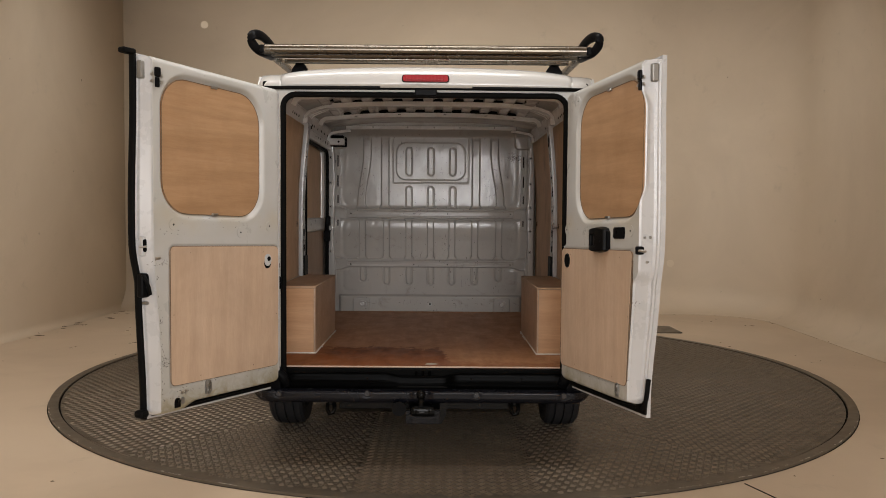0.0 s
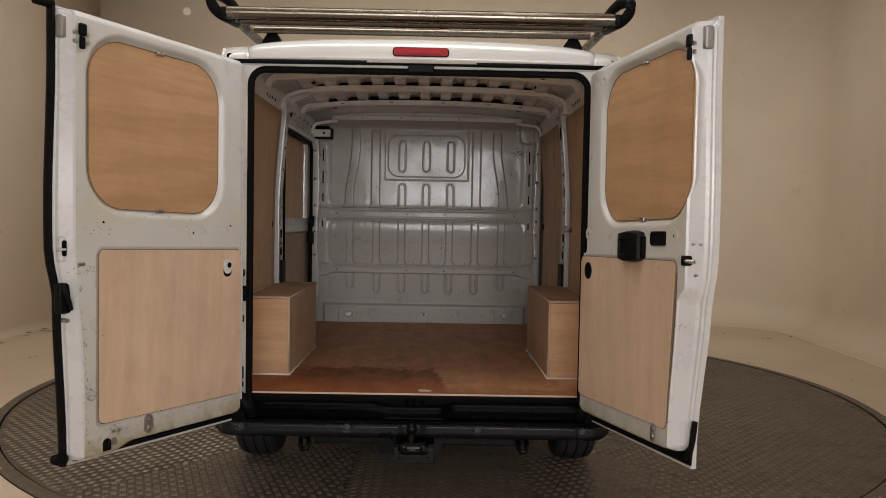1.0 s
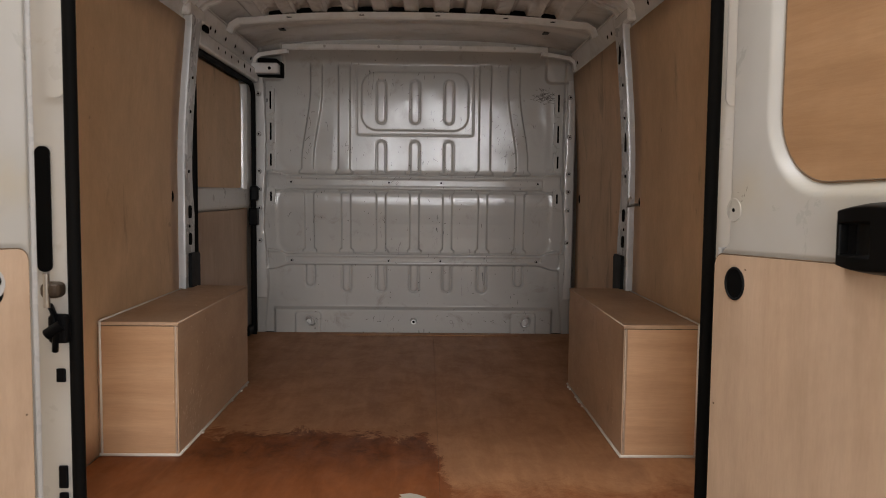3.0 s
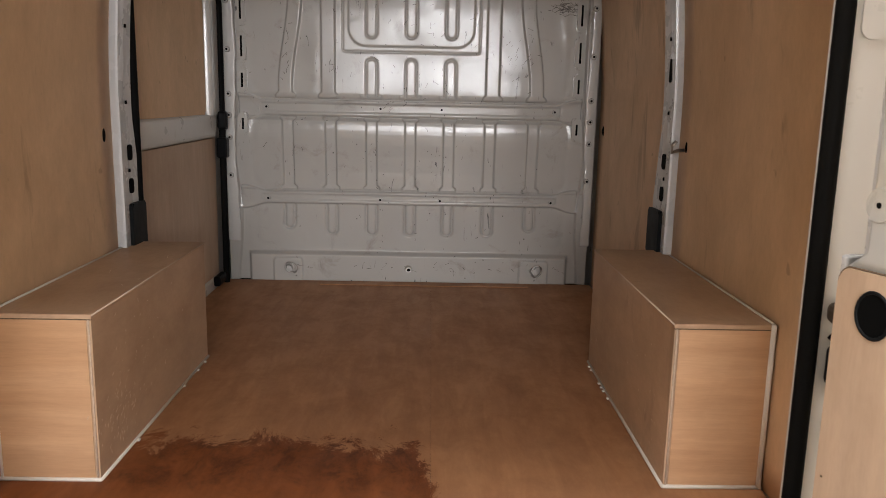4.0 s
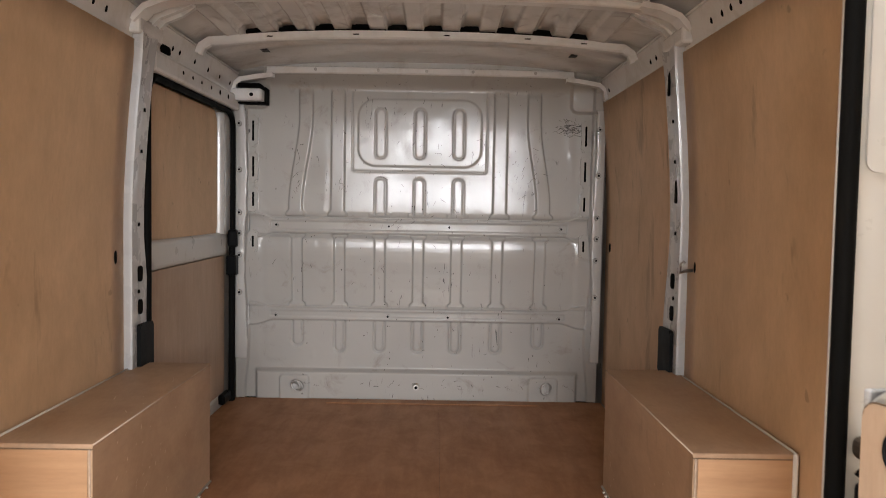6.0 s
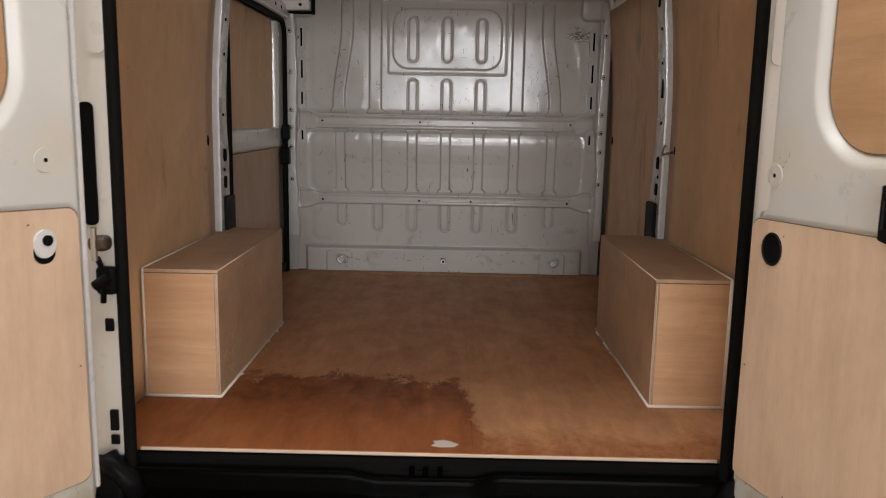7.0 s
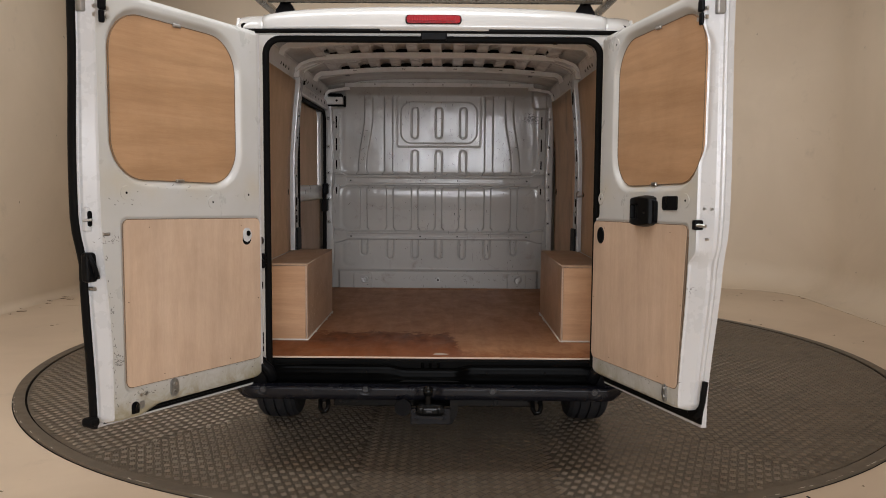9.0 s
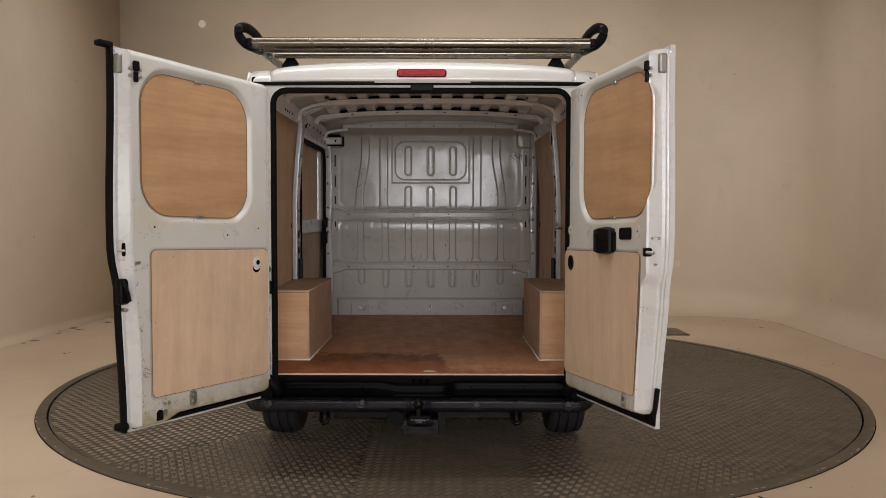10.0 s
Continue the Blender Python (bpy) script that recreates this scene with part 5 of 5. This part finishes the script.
    part("hinge_side", box(h0 - 0.012, h0 + 0.002, -0.08, -0.014, zb + 0.075, zm, 0.004), WHITE_EDGE, door)
    if sg > 0:
        part("hinge_side", box(h0 + 0.03, h0 + 0.043, -0.08, -0.018, zm, zt - 0.01, 0.004), WHITE_EDGE, door)
    if sg < 0:
        spots = [(0.40, 1.385, (0.14, 0.015), 12, 0), (0.35, 0.6, (0.22, 0.014), 26, 10), (0.777, 0.78, (0.004, 0.16), 46, 85), (0.757, 0.74, (0.012, 0.014), 30, 5),
                 (0.66, 0.585, (0.06, 0.018), 22, 0), (0.08, 0.625, (0.03, 0.012), 34, 30), (0.762, 1.19, (0.02, 0.01), 16, 20), (0.72, 1.33, (0.03, 0.008), 8, 0)]
    else:
        spots = [(0.1, 0.6, (0.08, 0.015), 24, 10), (0.782, 0.8, (0.003, 0.16), 18, 85), (0.45, 0.585, (0.2, 0.01), 16, 5), (0.79, 1.02, (0.012, 0.004), 8, 5), (-0.01, 1.4, (0.02, 0.012), 5, 60)]
    tagged(part("scuffing", scuffs(skin, spots, (0, 0.0012, 0), 20 + sg, (0.003, 0.013), 0.0008), SCUFF, door, "dark scrapes and chips"), kind="stuff")
    # plywood
    part("window_plywood", plate(rrect(win[0] - 0.004, win[1] + 0.004, win[2] - 0.004, win[3] + 0.004, 0.15, 12), -0.0235, -0.017, shear=SHEAR), PLY_WINDOW, door, "orange-brown plywood over the door window")
    # Thin brown ring paints the shadow line where the plywood meets the door.
    part("window_gap", sweep([(q, -0.0165, z + SHEAR * q) for q, z in rrect(win[0] - 0.002, win[1] + 0.002, win[2] - 0.002, win[3] + 0.002, 0.15, 10)], ring(0.0016, 6), True, (0, 1, 0)), GAP, door, "brown shadow line drawn round the plywood")
    part("lower_plywood", plate(rrect(*panel, 0.025, 6), -0.006, 0.004, None, 0.0015, SHEAR), PLY_DOOR, door, "pale plywood lower lining")
    for s, z in ((panel[0] + 0.12, panel[3] - 0.03), (panel[1] - 0.12, panel[3] - 0.03), (panel[0] + 0.2, panel[2] + 0.025), (panel[1] - 0.18, panel[2] + 0.025), (panel[0] + 0.015, 0.9), (panel[1] - 0.015, 0.95)):
        part("lining_screw", cyl((s, 0.004, z + SHEAR * s), (s, 0.0052, z + SHEAR * s), 0.0023, seg=8), GAP, door)
    if sg > 0:
        part("panel_gap", box(panel[1] + 0.001, panel[1] + 0.007, -0.006, 0.001, 0.655, 1.24, 0.001, 1), GAP, door, "dark gap beside the lining")
    part("lining_gap", sweep([(q, 0.0005, z + SHEAR * q) for q, z in rrect(panel[0] - 0.0015, panel[1] + 0.0015, panel[2] - 0.0015, panel[3] + 0.0015, 0.026, 6)], ring(0.0016, 6), True, (0, 1, 0)), GAP, door, "brown gap round the lining")
    wc = (win[0] + win[1]) / 2
    for z in (win[2], win[3]):
        part("window_clip", box(wc - 0.02, wc + 0.02, -0.018, -0.007, z + SHEAR * wc - 0.007, z + SHEAR * wc + 0.007, 0.003), STEEL, door, "small steel clip")
    for bs, bz in bosses:
        o = part("boss", cyl((bs, -0.003, bz + SHEAR * bs), (bs, 0.0018, bz + SHEAR * bs), 0.028, 0.0262, 28), DOOR_PAINT, door)
        part("boss_hole", cyl((bs, -0.001, bz + SHEAR * bs), (bs, 0.0023, bz + SHEAR * bs), 0.005, seg=8), DARK, o)
    # top latch and hinge bracket
    s0 = 0.812 if sg < 0 else 0.824
    lt = part("top_latch", box(s0 - 0.016, s0 + 0.016, 0.0, 0.016, 2.04, 2.085, 0.008), BLACK, door, "black top latch")
    part("latch_pin", box(s0 - 0.011, s0 + 0.011, 0.0, 0.012, 1.995, 2.04, 0.005), BLACK, lt)
    for ds in (-0.026, 0.026):
        for dz in (2.04, 2.07):
            part("latch_screw", cyl((s0 + ds, -0.002, dz - 0.02), (s0 + ds, 0.006, dz - 0.02), 0.008, seg=10), STEEL, lt)
    part("top_bracket", box(pan_s + 0.046, pan_s + 0.07, -0.062, -0.03, 2.03, 2.11, 0.006), BRACKET, door, "zinc plated bracket")
    # lower edge fittings
    s1 = 0.51 if sg < 0 else 0.66
    st = part("bottom_bracket", plate(rrect(s1 - 0.02, s1 + 0.02, 0.545, 0.618, 0.018), -0.004, 0.008, None, 0.003, SHEAR), BRACKET, door, "steel bottom bracket")
    for dz in (0.567, 0.597):
        part("bracket_screw", cyl((s1, 0.007, dz + SHEAR * s1), (s1, 0.012, dz + SHEAR * s1), 0.008, seg=8), STEEL, st)
    band = [(pan_s - 0.01, zs[0] + 0.010), (pan_s - 0.06, zb + 0.02), (pan_s - 0.14, zb + 0.05)] if sg < 0 else [(pan_s + 0.03, zs[0] + 0.014), (pan_s + 0.046, zb + 0.1), (pan_s + 0.025, zb + 0.11), (pan_s - 0.1, zb + 0.06)]
    part("seal_band", plate([(h0 - 0.008, zs[0] + 0.012)] + band + [(h0 + 0.05, zb + 0.06), (h0 - 0.008, zb + 0.09)], -0.0775, -0.07, shear=SHEAR), RUBBER, door, "black sealing band")
    low = [(h0, -0.035, 0.492), (0.3, -0.03, 0.502), (0.52, -0.03, 0.508), (0.66, -0.028, 0.52), (0.72, -0.03, 0.535), (pan_s, -0.045, 0.535), (pan_s + 0.035, -0.07, 0.53)]
    if sg < 0:
        part("bottom_seal", sweep([(a, b - 0.035, c + 0.012) for a, b, c in low[:5]], ring(0.006, 8)), RUBBER, door, "black rubber bottom seal")
        es = [(edge_s(z) + 0.006, -0.08, z + SHEAR * 0.9) for z in zs]
        part("edge_seal", sweep(es, ring(0.011, 8, 0.02), up=(0, 1, 0)), RUBBER, door, "black rubber edge seal")
        part("seal_flap", box(pan_s + 0.065, pan_s + 0.135, -0.10, -0.06, zt + 0.03, zt + 0.055, 0.008), RUBBER, door)
        part("seal_foot", box(pan_s + 0.025, pan_s + 0.075, -0.095, -0.045, 0.515, 0.55, 0.012), RUBBER, door)
        # lock plate, striker, edge handle
        lk = part("lock_plate", box(pan_s + 0.042, pan_s + 0.072, -0.06, -0.03, 1.245, 1.335, 0.008), WHITE_EDGE, door, "white lock housing")
        part("lock_slot", plate(rrect(pan_s + 0.05, pan_s + 0.067, 1.265, 1.322, 0.008), -0.032, -0.027), DARK, lk)
        part("lock_stem", cyl((pan_s + 0.058, -0.02, 1.29), (pan_s + 0.085, -0.035, 1.288), 0.005), STEEL, lk)
        part("lock_lever", box(pan_s - 0.005, pan_s + 0.03, -0.02, 0.002, 1.228, 1.245, 0.005), STEEL, lk)
        h = part("edge_handle", box(pan_s + 0.025, pan_s + 0.075, -0.07, -0.03, 1.06, 1.17, 0.012, 3), BLACK, door, "black recessed edge handle")
        part("handle_grip", sweep([(pan_s + 0.068, -0.03, 1.165), (pan_s + 0.063, -0.02, 1.14), (pan_s + 0.053, -0.015, 1.11), (pan_s + 0.04, -0.02, 1.075)], ring(0.009, 8)), BLACK, h)
        part("edge_bung", cyl((pan_s + 0.042, -0.07, 1.035), (pan_s + 0.042, -0.034, 1.035), 0.008), STEEL, door)
        # child-lock cup in the lower plywood
        part("lock_cut", plate(rrect(0.048, 0.1, 1.149, 1.2, 0.024), 0.0, 0.0048), DARK, door, "dark cut-out behind the lock cup")
        cup = part("lock_cup", plate(rrect(0.046, 0.098, 1.162, 1.225, 0.024), 0.003, 0.008, None, 0.003), WHITE_EDGE, door, "white plastic lock cup")
        part("cup_hole", cyl((0.068, 0.007, 1.2), (0.068, 0.011, 1.2), 0.012), DARK, cup)
        ft = part("foot_latch", plate(rrect(0.685, 0.722, 0.516, 0.563, (0.004, 0.017, 0.017, 0.004)), -0.004, 0.0015, shear=SHEAR), DARK, door, "dark worn latch recess")
        part("foot_latch_pin", cyl((0.70, 0.0, 0.55), (0.70, 0.006, 0.575), 0.007), CAST, ft)
        part("foot_latch_plate", plate(rrect(0.66, 0.683, 0.53, 0.56, 0.008), -0.002, 0.003, None, 0.001, SHEAR), BRACKET, ft)
        for s in (0.675, 0.65):
            part("rust_rivet", cyl((s, 0, 0.604), (s, 0.003, 0.604), 0.0075, seg=10), STEEL, door)
    else:
        part("bottom_seal", sweep([(a, b - 0.035, c + 0.012) for a, b, c in low[:5]], ring(0.006, 8)), RUBBER, door, "black rubber bottom seal")
        part("corner_seal", sweep([(pan_s + 0.0, -0.068, 0.53), (pan_s + 0.03, -0.068, 0.55), (pan_s + 0.045, -0.068, 0.60), (pan_s + 0.052, -0.07, 0.68)], ring(0.010, 8, 0.012)), RUBBER, door)
        def handle_fn(U, V):
            e = np.maximum(np.abs(U), np.abs(V))
            z = 1.309 + V * (0.054 + 0.011 * (1 - U ** 2)) * (1 - 0.04 * sstep(0.9, 1.0, np.abs(U)))
            full = (0.04 - 0.012 * U ** 2) * sstep(1.0, 0.86, e) ** 0.6
            pocket = sstep(0.04, -0.04, np.maximum(np.abs(U + 0.36) - 0.42, np.abs(V + 0.03) - 0.46))
            grip = sstep(0.05, -0.05, np.maximum(np.abs(U + 0.2) - 0.22, np.abs(V + 0.03) - 0.5)) * (1 - 0.5 * ((U + 0.2) / 0.3) ** 2)
            s = 0.428 + 0.093 * U
            return s, full - 0.028 * pocket + 0.02 * pocket * grip - 0.006 * sstep(0.07, 0.05, np.hypot(U - 0.6, (V + 0.05) * 0.7)), z + SHEAR * s

        h = part("inner_handle", field(np.linspace(-1, 1, 90), np.linspace(-1, 1, 70), handle_fn), HANDLE, door, "black plastic inner door handle")
        part("handle_base", plate(rrect(0.36, 0.533, 1.262, 1.352, 0.012), 0, 0.016, None, 0.003, SHEAR), BLACK, h)
        part("handle_screw", cyl((0.484, 0.028, 1.306 + SHEAR * 0.48), (0.484, 0.031, 1.306 + SHEAR * 0.48), 0.005, seg=8), DARK, h)
        part("blank_plate", plate(rrect(0.573, 0.688, 1.314, 1.368, 0.01), -0.002, 0.005, None, 0.002, SHEAR), BLACK, door, "black plastic blanking plate")
        o = part("lock_hole", plate([(0.002 + 0.034 * math.cos(t), 1.194 + 0.036 * math.sin(t)) for t in np.linspace(0, 2 * math.pi, 24)[:-1]], 0.003, 0.0055), DARK, door, "round hole in the plywood")
        part("lock_hole_lip", sweep([(0.002 + 0.034 * math.cos(t), 0.005, 1.194 + 0.036 * math.sin(t)) for t in np.linspace(0, 2 * math.pi, 24)[:-1]], ring(0.003, 6), True, (0, 1, 0)), GREY_PLASTIC, o)
        s = part("striker_block", box(0.812, 0.838, -0.03, 0.012, 1.268, 1.305, 0.006), BLACK, door, "black striker with steel pin")
        part("striker_pin", cyl((0.83, 0.004, 1.286), (0.868, -0.012, 1.284), 0.007), STEEL, s)
        for k, z in ((0.22, 1.345), (0.5, 1.345), (0.36, 1.235)):
            ks, kd = pan(z) - 0.012 + k * (edge_s(z) - pan(z) + 0.016), float(edge_depth(k))
            part("edge_rivet", cyl((ks, kd - 0.01, z), (ks + 0.002, kd + 0.003, z), 0.0055, seg=10), STEEL, door)
    if sg > 0:   # the lower free corner rises and draws in
        todo = [door]
        while todo:
            ob = todo.pop()
            todo += list(ob.children)
            for v in ob.data.vertices:
                low = float(sstep(1.2, 0.55, v.co.z))
                v.co.z += 0.021 * min(1.0, max(0.0, v.co.x / 0.8)) * low
                v.co.x -= 0.05 * float(sstep(0.5, 0.85, v.co.x)) * low
    return door


rear_door(-1, (-0.80, -0.165), (-0.35, -0.66), (0.118, 0.768, 1.418, 2.035), (-0.012, 0.74, 0.622, 1.264), ((0.72, 1.365), (0.056, 1.37), (0.275, 1.335)))
rear_door(1, (0.785, -0.10), (0.17, -0.75), (0.12, 0.822, 1.418, 2.038), (-0.08, 0.765, 0.612, 1.258), ((0.115, 2.04), (-0.016, 1.362), (0.745, 1.35)))

# ---- roof rack ----
rack = thing("roof_rack", "silver roof rack with black ends and a rear roller", "roof rack")
part("roller", cyl((-0.86, -0.16, 2.315), (0.86, -0.16, 2.315), 0.027, seg=24), ALU, rack, "brushed aluminium rear roller")
part("rack_bar", cyl((-0.83, -0.03, 2.315), (0.83, -0.03, 2.315), 0.024, seg=20), ALU, rack)
part("rack_bar", cyl((-0.82, 0.2, 2.325), (0.82, 0.2, 2.325), 0.018, seg=20), ALU, rack)
for y in (1.3, 2.4):
    part("rack_bar", cyl((-0.82, y, 2.37), (0.82, y, 2.37), 0.02, seg=16), ALU, rack)
for sg in (-1, 1):
    part("side_rail", cyl((sg * 0.855, -0.08, 2.315), (sg * 0.845, 2.6, 2.365), 0.022, seg=16), ALU, rack)
    hp = [(sg * 0.855, 0.0, 2.31), (sg * 0.868, -0.1, 2.305), (sg * 0.895, -0.17, 2.312), (sg * 0.918, -0.2, 2.345), (sg * 0.915, -0.2, 2.378), (sg * 0.892, -0.15, 2.392), (sg * 0.872, -0.05, 2.385), (sg * 0.855, 0.08, 2.35), (sg * 0.85, 0.16, 2.325)]
    pts = []
    for i in range(len(hp) - 1):
        a, b, c, dd = (Vector(hp[max(0, min(len(hp) - 1, i + k))]) for k in (-1, 0, 1, 2))
        for t in (0, 0.25, 0.5, 0.75):
            pts.append(0.5 * ((2 * b) + (c - a) * t + (2 * a - 5 * b + 4 * c - dd) * t * t + (3 * b - a - 3 * c + dd) * t ** 3))
    part("end_hoop", sweep(pts, ring(0.02, 10, 0.026)), BLACK, rack, "black plastic end hoop")
    part("roller_bracket", box(sg * 0.855, sg * 0.885, -0.19, -0.12, 2.29, 2.335, 0.008), BLACK, rack)
    for y in (0.24, 1.3, 2.4):
        ft = [(sg * 0.738 + q, z) for q, z in ((-0.052, 2.245), (0.052, 2.245), (0.048, 2.272), (0.026, 2.31), (-0.022, 2.31), (-0.045, 2.275))]
        f = part("foot", plate(ft, y - 0.03, y + 0.04, None, 0.004), BLACK, rack, "black mounting foot")
        part("foot_clamp", box(sg * 0.72, sg * 0.755, y - 0.03, y + 0.02, 2.295, 2.345, 0.006), BLACK, f)
